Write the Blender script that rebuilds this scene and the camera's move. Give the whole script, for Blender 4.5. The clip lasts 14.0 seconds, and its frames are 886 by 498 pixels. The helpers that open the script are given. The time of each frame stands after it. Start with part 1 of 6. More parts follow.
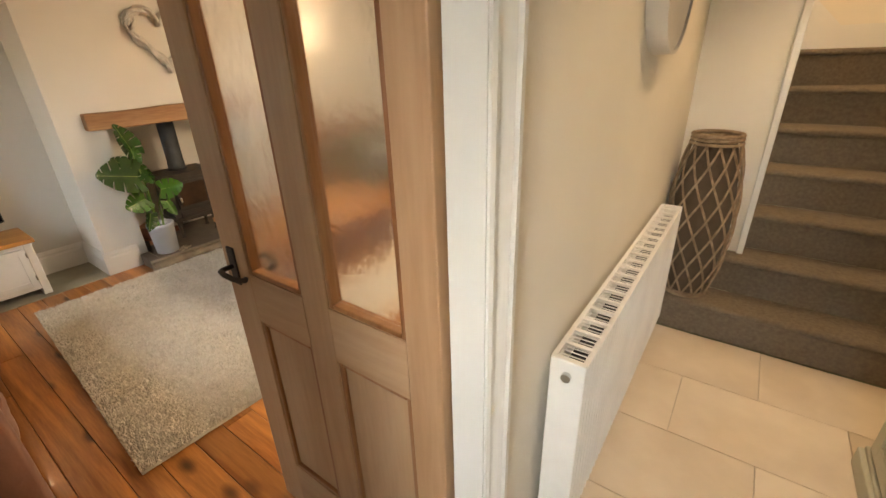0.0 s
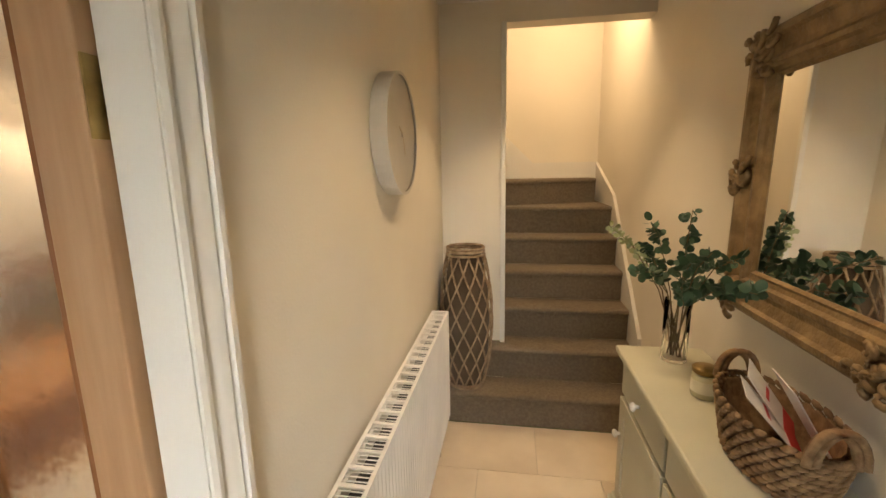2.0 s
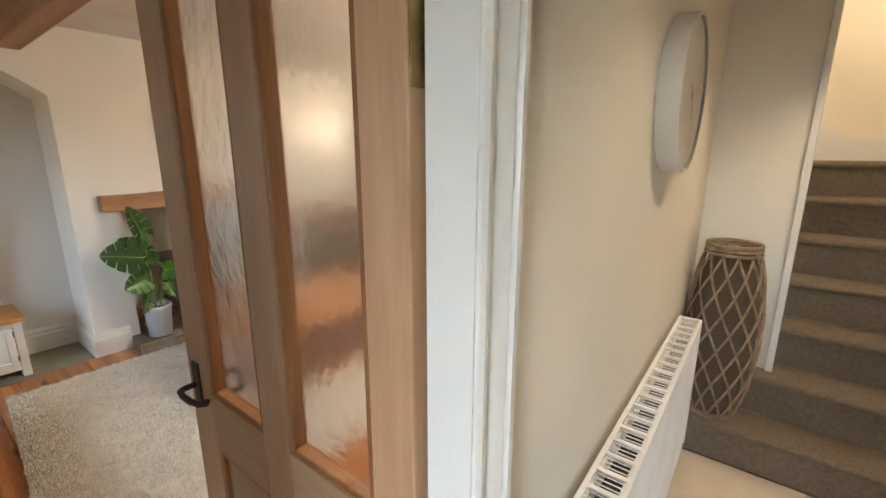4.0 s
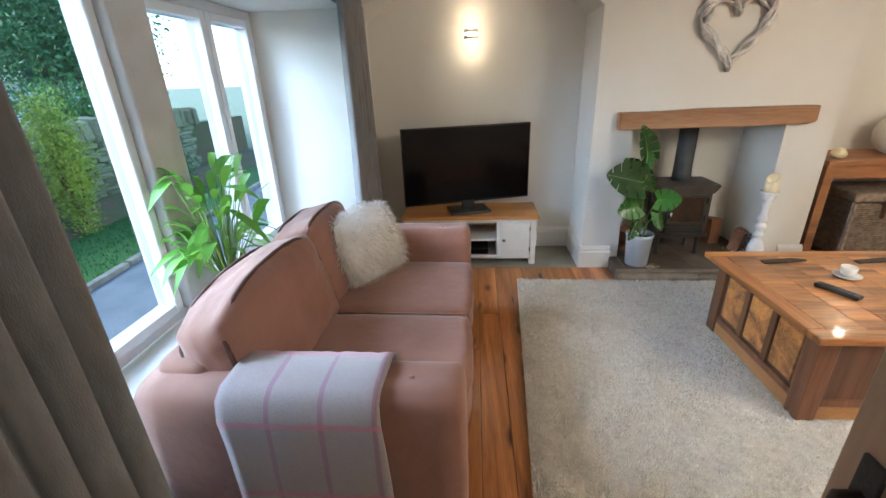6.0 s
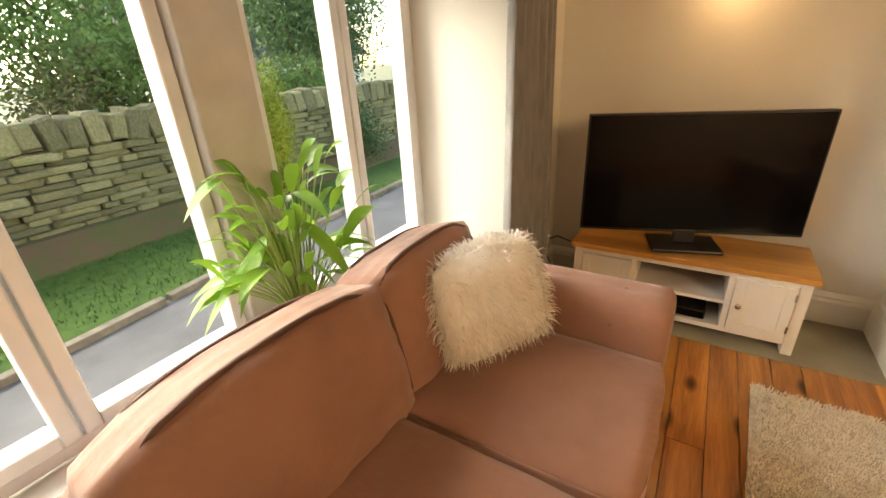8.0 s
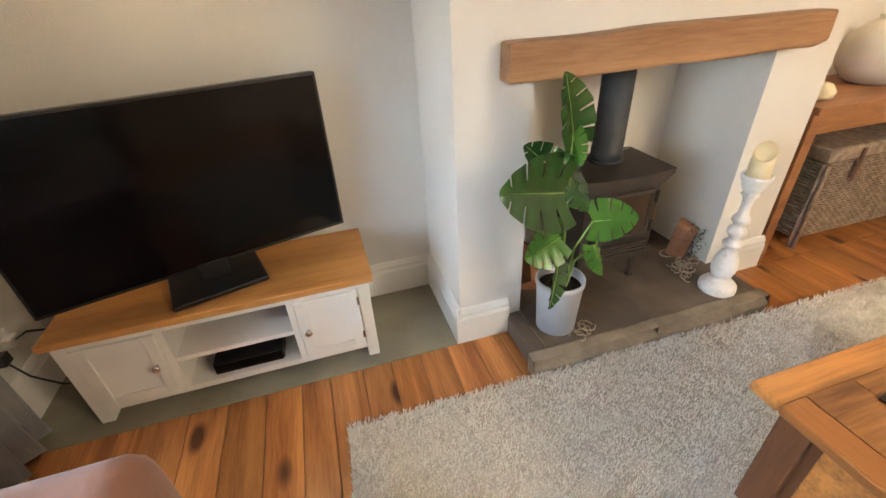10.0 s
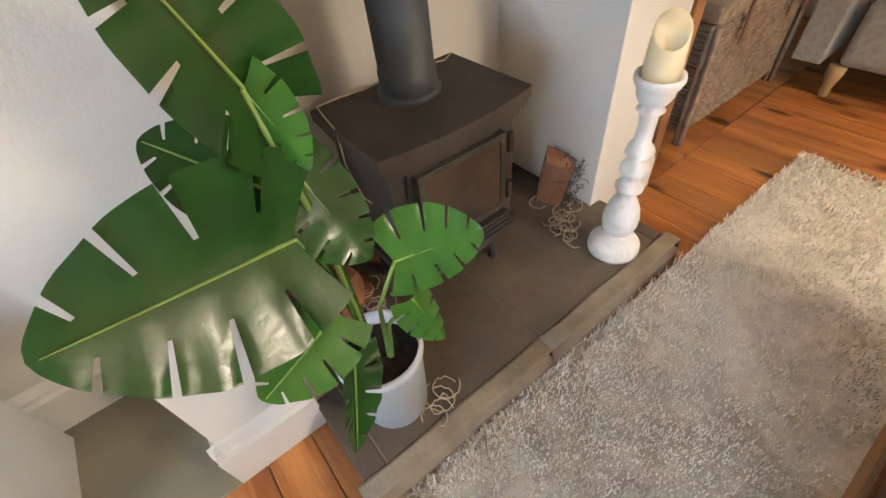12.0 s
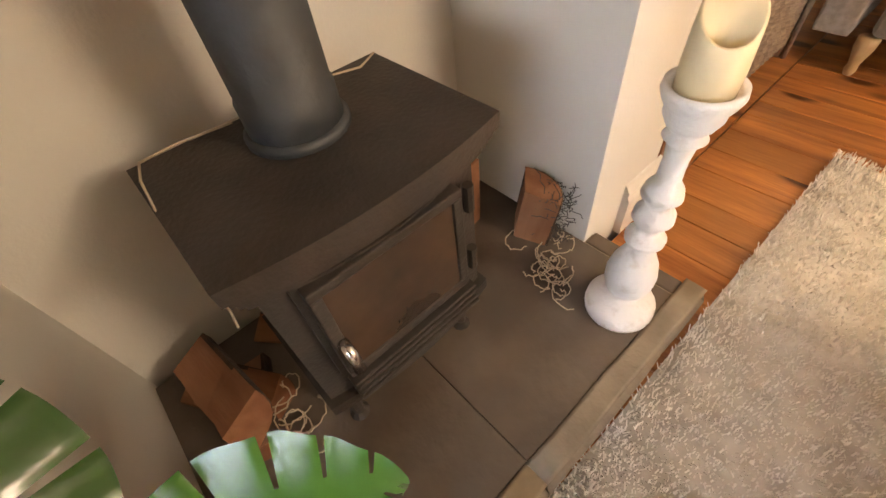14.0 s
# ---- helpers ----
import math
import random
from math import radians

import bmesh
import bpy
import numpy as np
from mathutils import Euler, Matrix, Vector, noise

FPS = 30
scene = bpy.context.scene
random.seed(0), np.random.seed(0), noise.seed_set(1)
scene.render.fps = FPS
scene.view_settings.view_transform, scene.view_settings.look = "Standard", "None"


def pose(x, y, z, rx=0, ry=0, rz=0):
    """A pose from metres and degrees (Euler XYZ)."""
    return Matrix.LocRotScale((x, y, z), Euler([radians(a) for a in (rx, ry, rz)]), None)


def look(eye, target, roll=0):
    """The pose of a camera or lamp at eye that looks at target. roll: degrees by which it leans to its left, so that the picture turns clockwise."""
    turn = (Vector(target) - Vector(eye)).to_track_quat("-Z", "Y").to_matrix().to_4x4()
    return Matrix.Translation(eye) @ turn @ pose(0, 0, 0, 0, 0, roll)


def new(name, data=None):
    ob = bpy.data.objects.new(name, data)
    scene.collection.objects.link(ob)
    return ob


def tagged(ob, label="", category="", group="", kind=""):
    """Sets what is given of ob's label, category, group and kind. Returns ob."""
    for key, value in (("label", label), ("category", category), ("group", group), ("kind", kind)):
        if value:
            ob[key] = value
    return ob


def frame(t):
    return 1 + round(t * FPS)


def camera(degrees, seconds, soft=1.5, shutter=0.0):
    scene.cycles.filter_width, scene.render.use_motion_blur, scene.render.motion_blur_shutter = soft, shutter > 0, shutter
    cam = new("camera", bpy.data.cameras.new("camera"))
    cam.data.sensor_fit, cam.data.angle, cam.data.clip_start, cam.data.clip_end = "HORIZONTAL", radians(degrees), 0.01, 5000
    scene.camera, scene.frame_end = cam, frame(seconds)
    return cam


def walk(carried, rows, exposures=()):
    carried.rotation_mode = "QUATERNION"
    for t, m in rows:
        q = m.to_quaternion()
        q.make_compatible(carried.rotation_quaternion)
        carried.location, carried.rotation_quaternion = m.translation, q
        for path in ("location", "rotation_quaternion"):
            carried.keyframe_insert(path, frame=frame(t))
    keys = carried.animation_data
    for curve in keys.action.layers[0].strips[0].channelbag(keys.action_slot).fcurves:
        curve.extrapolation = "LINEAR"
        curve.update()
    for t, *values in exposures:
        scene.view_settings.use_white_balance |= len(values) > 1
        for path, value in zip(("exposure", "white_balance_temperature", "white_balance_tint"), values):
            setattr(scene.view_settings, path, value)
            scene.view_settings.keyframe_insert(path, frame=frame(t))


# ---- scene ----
cam = camera(92.8, 14.0)
PATH = [
    (0, (-0.229, 0.628, 1.427), (-1.308, 2.101, 0.611), -1.9),
    (0.5, (-0.151, 0.668, 1.429), (-0.941, 2.356, 0.704), -2.3),
    (1, (-0.116, 0.702, 1.433), (-0.666, 2.521, 0.812), -1.8),
    (1.5, (-0.102, 0.705, 1.462), (-0.493, 2.604, 0.969), -1.4),
    (2, (-0.102, 0.672, 1.504), (-0.418, 2.613, 1.14), -1.1),
    (2.2, (-0.098, 0.662, 1.511), (-0.412, 2.612, 1.194), -1.1),
    (4.3, (-0.331, 0.764, 1.479), (-1.727, 2.1, 0.964), 0.6),
    (4.5, (-0.371, 0.754, 1.481), (-1.902, 1.918, 0.932), 1.0),
    (5, (-0.511, 0.733, 1.453), (-2.286, 1.397, 0.812), 0.0),
    (5.5, (-0.712, 0.692, 1.441), (-2.569, 0.89, 0.725), -1.0),
    (6, (-0.894, 0.654, 1.43), (-2.74, 0.5, 0.676), -2.1),
    (6.5, (-1.135, 0.619, 1.436), (-2.888, 0.057, 0.655), -2.4),
    (7, (-1.388, 0.558, 1.426), (-2.974, -0.364, 0.631), -2.9),
    (7.2, (-1.494, 0.532, 1.408), (-3.013, -0.499, 0.613), -3.1),
    (9.3, (-2.456, 0.906, 1.321), (-4.174, 0.612, 0.34), -3.0),
    (9.5, (-2.562, 0.943, 1.312), (-4.297, 0.897, 0.319), -2.8),
    (10, (-2.735, 1.061, 1.317), (-4.367, 1.518, 0.255), -3.2),
    (10.5, (-2.862, 1.211, 1.271), (-4.338, 1.929, 0.13), -4.2),
    (11, (-3.023, 1.401, 1.231), (-4.365, 2.193, -0.023), -5.7),
    (11.5, (-3.199, 1.569, 1.163), (-4.434, 2.353, -0.2), -6.8),
    (12, (-3.398, 1.73, 1.082), (-4.567, 2.49, -0.352), -7.6),
    (12.5, (-3.522, 1.881, 1.014), (-4.65, 2.571, -0.487), -8.9),
    (13, (-3.597, 1.969, 0.971), (-4.753, 2.56, -0.551), -9.4),
    (13.5, (-3.634, 2.004, 0.961), (-4.786, 2.63, -0.549), -9.3),
    (14, (-3.671, 2.046, 0.959), (-4.725, 2.817, -0.556), -8.5),
]
walk(cam, [(t, look(eye, target, roll)) for t, eye, target, roll in PATH], [
    (0, 2.1, 7500, 12), (2.2, 2.05, 7500, 12), (4.5, 2.15, 5500, 7), (5.5, 2.1, 4800, 4), (6, 2.15, 5300, 6), (6.5, 2.15, 5800, 6), (7, 2.2, 7500, 12),
    (9.3, 2.4, 10500, 18), (9.6, 2.45, 10000, 17), (10, 2.6, 6100, 9), (10.5, 2.6, 5200, 6), (11, 2.6, 5100, 6), (12.5, 2.75, 6500, 14), (14, 2.8, 6900, 17)])

# ---- world, sun and exposure ----
world = bpy.data.worlds.new("world")
scene.world = world
world.use_nodes = True
wn = world.node_tree.nodes
sky = wn.new("ShaderNodeTexSky")
sky.sky_type, sky.sun_disc, sky.sun_elevation, sky.sun_rotation = "NISHITA", False, radians(20), radians(173)
sky.air_density, sky.dust_density, sky.ozone_density = 1.0, 1.0, 3.0
wn["Background"].inputs["Strength"].default_value = 0.15
world.node_tree.links.new(sky.outputs[0], wn["Background"].inputs["Color"])


def lamp(name, kind, energy, colour, m, **kw):
    d = bpy.data.lights.new(name, kind)
    d.energy, d.color = energy, colour
    for k, v in kw.items():
        if k == "size":
            d.shadow_soft_size = v
        elif k == "angle":
            d.angle = v
        elif k == "cone":
            d.spot_size = v
            d.spot_blend = 0.6
    ob = new(name, d)
    ob.matrix_world = m
    return ob


lamp("sun", "SUN", 3.8, (0.76, 0.89, 1.0), look((0, 0, 0), (-1.0, 8, -3.0)), angle=radians(80))
WARM = (1.0, 0.75, 0.49)
lamp("sconce_light", "POINT", 2.4, (1.0, 0.70, 0.40), pose(-4.375, 0.63, 1.715), size=0.03)
lamp("sconce_light", "POINT", 4.5, WARM, pose(-4.375, 3.92, 1.765), size=0.03)
for hy, power in ((0.55, 0.3), (1.75, 8.5), (2.75, 9.5)):
    lamp("hall_light", "SPOT", power, WARM, pose(0.05, hy, 2.43), size=0.04, cone=radians(88))
lamp("stair_light", "POINT", 6.5, WARM, pose(0.2, 3.75, 2.75), size=0.25)
# Warm fill added to lift the rug and lounge walls.
lamp("room_fill", "POINT", 36.0, (1.0, 0.83, 0.62), pose(-1.3, 3.3, 2.07), size=0.3)

# ---- materials ----


def mat(name, col, col2=None, rough=0.6, scale=6.0, bump=0.1, bscale=80.0, metal=0.0, stretch=(1, 1, 1), detail=4.0, lo=0.35, hi=0.65, per=0.0, sheen=0.0, spec=None, coat=0.0):
    """Two-scale procedural surface: broad colour variation and fine relief."""
    m = bpy.data.materials.new(name)
    m.use_nodes = True
    n, l = m.node_tree.nodes, m.node_tree.links
    b = n["Principled BSDF"]
    tc, mp = n.new("ShaderNodeTexCoord"), n.new("ShaderNodeMapping")
    mp.inputs["Scale"].default_value = stretch
    l.new(tc.outputs["Object"], mp.inputs["Vector"])
    if per:
        oi, add = n.new("ShaderNodeObjectInfo"), n.new("ShaderNodeVectorMath")
        sc = n.new("ShaderNodeVectorMath")
        sc.operation = "SCALE"
        l.new(oi.outputs["Random"], sc.inputs["Scale"])
        sc.inputs[0].default_value = (13.0, 7.0, 5.0)
        l.new(tc.outputs["Object"], add.inputs[0])
        l.new(sc.outputs[0], add.inputs[1])
        l.new(add.outputs[0], mp.inputs["Vector"])
    nz = n.new("ShaderNodeTexNoise")
    nz.inputs["Scale"].default_value, nz.inputs["Detail"].default_value = scale, detail
    l.new(mp.outputs[0], nz.inputs["Vector"])
    cr = n.new("ShaderNodeValToRGB")
    cr.color_ramp.elements[0].position, cr.color_ramp.elements[1].position = lo, hi
    col2 = col2 or tuple(min(1, c * 0.88) for c in col)
    cr.color_ramp.elements[0].color, cr.color_ramp.elements[1].color = (*col, 1), (*col2, 1)
    l.new(nz.outputs["Fac"], cr.inputs["Fac"])
    out = cr.outputs["Color"]
    if per:
        hs = n.new("ShaderNodeHueSaturation")
        ma = n.new("ShaderNodeMapRange")
        ma.inputs["To Min"].default_value, ma.inputs["To Max"].default_value = 1 - per, 1 + per
        l.new(oi.outputs["Random"], ma.inputs["Value"])
        l.new(ma.outputs[0], hs.inputs["Value"])
        l.new(out, hs.inputs["Color"])
        out = hs.outputs["Color"]
    l.new(out, b.inputs["Base Color"])
    b.inputs["Roughness"].default_value, b.inputs["Metallic"].default_value = rough, metal
    if sheen:
        b.inputs["Sheen Weight"].default_value = sheen
    if coat:
        b.inputs["Coat Weight"].default_value = coat
    if spec is not None:
        b.inputs["Specular IOR Level"].default_value = spec
    if bump:
        nb = n.new("ShaderNodeTexNoise")
        nb.inputs["Scale"].default_value, nb.inputs["Detail"].default_value = bscale, 3.0
        l.new(mp.outputs[0], nb.inputs["Vector"])
        bp = n.new("ShaderNodeBump")
        bp.inputs["Strength"].default_value, bp.inputs["Distance"].default_value = bump, 0.01
        l.new(nb.outputs["Fac"], bp.inputs["Height"])
        l.new(bp.outputs["Normal"], b.inputs["Normal"])
    return m


def wood(name, light, dark, rough=0.45, axis=0, rings=9.0, per=0.0, knots=0.0, coat=0.0):
    """Wood with grain along one axis, streaks and, where asked, knots."""
    m = bpy.data.materials.new(name)
    m.use_nodes = True
    n, l = m.node_tree.nodes, m.node_tree.links
    b = n["Principled BSDF"]
    tc, oi = n.new("ShaderNodeTexCoord"), n.new("ShaderNodeObjectInfo")
    sc, add = n.new("ShaderNodeVectorMath"), n.new("ShaderNodeVectorMath")
    sc.operation = "SCALE"
    sc.inputs[0].default_value = (17.0, 9.0, 5.0)
    l.new(oi.outputs["Random"], sc.inputs["Scale"])
    l.new(tc.outputs["Object"], add.inputs[0])
    l.new(sc.outputs[0], add.inputs[1])
    mp = n.new("ShaderNodeMapping")
    s = [1.0, 1.0, 1.0]
    s[axis] = 0.08
    mp.inputs["Scale"].default_value = s
    l.new(add.outputs[0], mp.inputs["Vector"])
    n1, n2 = n.new("ShaderNodeTexNoise"), n.new("ShaderNodeTexNoise")
    n1.inputs["Scale"].default_value, n1.inputs["Detail"].default_value, n1.inputs["Distortion"].default_value = rings, 5.0, 1.2
    n2.inputs["Scale"].default_value, n2.inputs["Detail"].default_value = rings * 14, 3.0
    l.new(mp.outputs[0], n1.inputs["Vector"])
    l.new(mp.outputs[0], n2.inputs["Vector"])
    mix = n.new("ShaderNodeMath")
    mix.operation = "MULTIPLY_ADD"
    l.new(n2.outputs["Fac"], mix.inputs[0])
    mix.inputs[1].default_value = 0.35
    l.new(n1.outputs["Fac"], mix.inputs[2])
    cr = n.new("ShaderNodeValToRGB")
    e = cr.color_ramp.elements
    e[0].position, e[1].position = 0.5, 0.86
    e[0].color, e[1].color = (*light, 1), (*dark, 1)
    l.new(mix.outputs[0], cr.inputs["Fac"])
    out = cr.outputs["Color"]
    if knots:
        vo = n.new("ShaderNodeTexVoronoi")
        vo.inputs["Scale"].default_value = knots
        mk = n.new("ShaderNodeMapping")
        ks = [1.0, 1.0, 1.0]
        ks[axis] = 0.45
        mk.inputs["Scale"].default_value = ks
        l.new(add.outputs[0], mk.inputs["Vector"])
        l.new(mk.outputs[0], vo.inputs["Vector"])
        kr = n.new("ShaderNodeValToRGB")
        kr.color_ramp.elements[0].position, kr.color_ramp.elements[1].position = 0.12, 0.25
        kr.color_ramp.elements[0].color, kr.color_ramp.elements[1].color = (1, 1, 1, 1), (0, 0, 0, 1)
        l.new(vo.outputs["Distance"], kr.inputs["Fac"])
        km = n.new("ShaderNodeMixRGB")
        km.inputs["Color2"].default_value = (dark[0] * 0.28, dark[1] * 0.22, dark[2] * 0.2, 1)
        l.new(kr.outputs["Color"], km.inputs["Fac"])
        l.new(out, km.inputs["Color1"])
        out = km.outputs["Color"]
    if per:
        hs, ma = n.new("ShaderNodeHueSaturation"), n.new("ShaderNodeMapRange")
        ma.inputs["To Min"].default_value, ma.inputs["To Max"].default_value = 1 - per, 1 + per
        l.new(oi.outputs["Random"], ma.inputs["Value"])
        l.new(ma.outputs[0], hs.inputs["Value"])
        l.new(out, hs.inputs["Color"])
        out = hs.outputs["Color"]
    l.new(out, b.inputs["Base Color"])
    b.inputs["Roughness"].default_value = rough
    b.inputs["Coat Weight"].default_value = coat
    bp = n.new("ShaderNodeBump")
    bp.inputs["Strength"].default_value, bp.inputs["Distance"].default_value = 0.12, 0.005
    l.new(mix.outputs[0], bp.inputs["Height"])
    l.new(bp.outputs["Normal"], b.inputs["Normal"])
    return m


def glow(name, col, strength):
    m = bpy.data.materials.new(name)
    m.use_nodes = True
    b = m.node_tree.nodes["Principled BSDF"]
    b.inputs["Base Color"].default_value = (*col, 1)
    b.inputs["Emission Color"].default_value, b.inputs["Emission Strength"].default_value = (*col, 1), strength
    return m


def glass(name, rough=0.0, bump=0.0, bscale=30.0, tint=(1, 1, 1), thin=False):
    m = bpy.data.materials.new(name)
    m.use_nodes = True
    n, l = m.node_tree.nodes, m.node_tree.links
    b = n["Principled BSDF"]
    b.inputs["Base Color"].default_value = (*tint, 1)
    b.inputs["Transmission Weight"].default_value, b.inputs["Roughness"].default_value = 1.0, rough
    b.inputs["IOR"].default_value = 1.08 if thin else 1.45
    if bump:
        tc, nb, bp = n.new("ShaderNodeTexCoord"), n.new("ShaderNodeTexNoise"), n.new("ShaderNodeBump")
        nb.inputs["Scale"].default_value, nb.inputs["Detail"].default_value = bscale, 2.0
        l.new(tc.outputs["Object"], nb.inputs["Vector"])
        l.new(nb.outputs["Fac"], bp.inputs["Height"])
        bp.inputs["Strength"].default_value, bp.inputs["Distance"].default_value = bump, 0.004
        l.new(bp.outputs["Normal"], b.inputs["Normal"])
    return m


PAINT = mat("wall_paint", (0.70, 0.67, 0.61), (0.66, 0.63, 0.57), 0.85, 1.5, 0.08, 130)
HALLPAINT = mat("hall_paint", (0.74, 0.69, 0.60), (0.70, 0.65, 0.56), 0.85, 1.5, 0.08, 130)
CEIL = mat("ceiling_paint", (0.8, 0.79, 0.76), None, 0.9, 2, 0.05, 100)
GLOSS = mat("white_gloss", (0.72, 0.705, 0.665), (0.68, 0.665, 0.625), 0.35, 3, 0.04, 60)
UPVC = mat("white_frame", (0.72, 0.73, 0.74), None, 0.3, 3, 0.02, 60)
PINE = wood("floor_pine", (0.56, 0.23, 0.062), (0.26, 0.085, 0.02), 0.30, 0, 9, 0.27, 7.0, 0.25)
DOORPINE = wood("door_pine", (0.47, 0.30, 0.175), (0.36, 0.205, 0.105), 0.45, 2, 6, 0.08, 0.0)
DOORRAIL = wood("door_pine_rail", (0.47, 0.30, 0.175), (0.36, 0.205, 0.105), 0.45, 0, 6, 0.08, 0.0)
BEADPINE = wood("bead_pine", (0.36, 0.165, 0.06), (0.24, 0.09, 0.03), 0.4, 2, 8, 0.05)
OAK = wood("oak_beam", (0.42, 0.235, 0.11), (0.22, 0.10, 0.04), 0.5, 1, 7, 0.05, 3.6)
OAKTOP = wood("oak_top", (0.56, 0.27, 0.075), (0.38, 0.16, 0.04), 0.35, 1, 8, 0.05, 0.0, 0.2)
SHEESHAM = wood("table_wood", (0.62, 0.27, 0.07), (0.15, 0.055, 0.018), 0.28, 1, 6.5, 0.32, 0.0, 0.4)
DARKWOOD = wood("dark_wood", (0.16, 0.075, 0.035), (0.07, 0.03, 0.015), 0.45, 2, 8, 0.2)
CONSOLEWOOD = wood("console_wood", (0.38, 0.17, 0.06), (0.2, 0.08, 0.03), 0.4, 1, 7, 0.1)
LEATHER = mat("tan_velvet", (0.295, 0.142, 0.096), (0.235, 0.107, 0.07), 0.7, 4, 0.45, 16, sheen=0.25)
LEATHERDARK = mat("piping_brown", (0.10, 0.045, 0.03), None, 0.7, 10, 0.1, 100)
STONE = mat("hearth_stone", (0.15, 0.115, 0.085), (0.09, 0.068, 0.05), 0.6, 5, 0.35, 28)
KERBSTONE = mat("hearth_kerb", (0.30, 0.245, 0.175), (0.19, 0.15, 0.105), 0.6, 9, 0.4, 30)
FLAG = mat("recess_flag", (0.30, 0.275, 0.20), (0.23, 0.21, 0.155), 0.55, 4, 0.2, 35)
IRON = mat("cast_iron", (0.045, 0.038, 0.032), (0.065, 0.052, 0.042), 0.55, 12, 0.2, 120, 0.3)
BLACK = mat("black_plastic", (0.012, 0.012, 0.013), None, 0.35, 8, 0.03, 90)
SCREEN = mat("tv_screen", (0.003, 0.003, 0.004), None, 0.14, 2, 0.0, spec=0.2)
CARPET = mat("stair_carpet", (0.21, 0.165, 0.115), (0.145, 0.112, 0.078), 0.95, 60, 0.7, 260, lo=0.3, hi=0.7)
TILE = mat("floor_tile", (0.70, 0.60, 0.47), (0.60, 0.50, 0.38), 0.35, 3.5, 0.06, 40, per=0.05)
GROUT = mat("tile_grout", (0.53, 0.45, 0.35), None, 0.9, 20, 0.2, 80)
CHROME = mat("chrome", (0.7, 0.69, 0.67), None, 0.2, 5, 0.0, metal=1.0)
BRASS = mat("aged_brass", (0.36, 0.25, 0.1), (0.22, 0.15, 0.06), 0.35, 20, 0.1, 100, metal=1.0)
GREY = mat("charcoal_pipe", (0.05, 0.055, 0.06), (0.035, 0.038, 0.04), 0.55, 9, 0.15, 60)


# ---- building helpers ----


def link(name, bm, material, smooth=False):
    me = bpy.data.meshes.new(name)
    bmesh.ops.recalc_face_normals(bm, faces=bm.faces)
    if smooth:
        for f in bm.faces:
            f.smooth = True
    bm.to_mesh(me)
    bm.free()
    me.materials.append(material)
    return new(name, me)


def thing(name, label, category, x, y, z=0.0, rz=0.0, group=""):
    ob = new(name)
    ob.empty_display_size = 0.1
    ob.matrix_world = pose(x, y, z, 0, 0, rz)
    return tagged(ob, label, category, group)


def part(name, bm, material, parent, label="", smooth=False, local=False):
    """One mesh under a thing; bm in world metres unless local."""
    if not local:
        top = parent
        m = parent.matrix_basis.copy()
        while top.parent:
            top = top.parent
            m = top.matrix_basis @ m
        bmesh.ops.transform(bm, matrix=m.inverted(), verts=bm.verts)
    ob = link(name, bm, material, smooth)
    ob.parent = parent
    if label:
        ob["label"] = label
    return ob


def whole(name, bm, material, label, category, smooth=False, group="", kind=""):
    return tagged(link(name, bm, material, smooth), label, category, group, kind)


def setting(name, bm, material, label, category="", smooth=False):
    return tagged(link(name, bm, material, smooth), label, category, "", "structure")


def add_box(bm, x0, y0, z0, x1, y1, z1, bevel=0.0, seg=2, m=None):
    r = bmesh.ops.create_cube(bm, size=1.0)
    vs = r["verts"]
    for v in vs:
        v.co = Vector(((x0 + x1) / 2 + v.co.x * (x1 - x0), (y0 + y1) / 2 + v.co.y * (y1 - y0), (z0 + z1) / 2 + v.co.z * (z1 - z0)))
    if m is not None:
        bmesh.ops.transform(bm, matrix=m, verts=vs)
    if bevel:
        es = list({e for v in vs for e in v.link_edges})
        bmesh.ops.bevel(bm, geom=es, offset=bevel, segments=seg, profile=0.5, affect="EDGES")
    return bm


def box(*a, **k):
    return add_box(bmesh.new(), *a, **k)


def add_lathe(bm, profile, cx=0.0, cy=0.0, seg=24, cap=True):
    rings = []
    for r, z in profile:
        rings.append([bm.verts.new((cx + r * math.cos(i * math.tau / seg), cy + r * math.sin(i * math.tau / seg), z)) for i in range(seg)])
    for a, b in zip(rings, rings[1:]):
        for i in range(seg):
            bm.faces.new((a[i], a[(i + 1) % seg], b[(i + 1) % seg], b[i]))
    if cap:
        bm.faces.new(rings[0][::-1])
        bm.faces.new(rings[-1])
    return bm


def lathe(profile, cx=0.0, cy=0.0, seg=24, cap=True):
    return add_lathe(bmesh.new(), profile, cx, cy, seg, cap)


def add_tube(bm, pts, radius, seg=8, taper=None):
    pts = [Vector(p) for p in pts]
    rings = []
    for i, p in enumerate(pts):
        d = (pts[min(i + 1, len(pts) - 1)] - pts[max(i - 1, 0)]).normalized()
        u = d.cross(Vector((0, 0, 1)))
        if u.length < 1e-3:
            u = d.cross(Vector((1, 0, 0)))
        u.normalize()
        w = d.cross(u)
        r = radius if taper is None else radius + (taper - radius) * i / (len(pts) - 1)
        rings.append([bm.verts.new(p + (u * math.cos(k * math.tau / seg) + w * math.sin(k * math.tau / seg)) * r) for k in range(seg)])
    for a, b in zip(rings, rings[1:]):
        for k in range(seg):
            bm.faces.new((a[k], a[(k + 1) % seg], b[(k + 1) % seg], b[k]))
    bm.faces.new(rings[0][::-1])
    bm.faces.new(rings[-1])
    return bm


def tube(pts, radius, seg=8, taper=None):
    return add_tube(bmesh.new(), pts, radius, seg, taper)


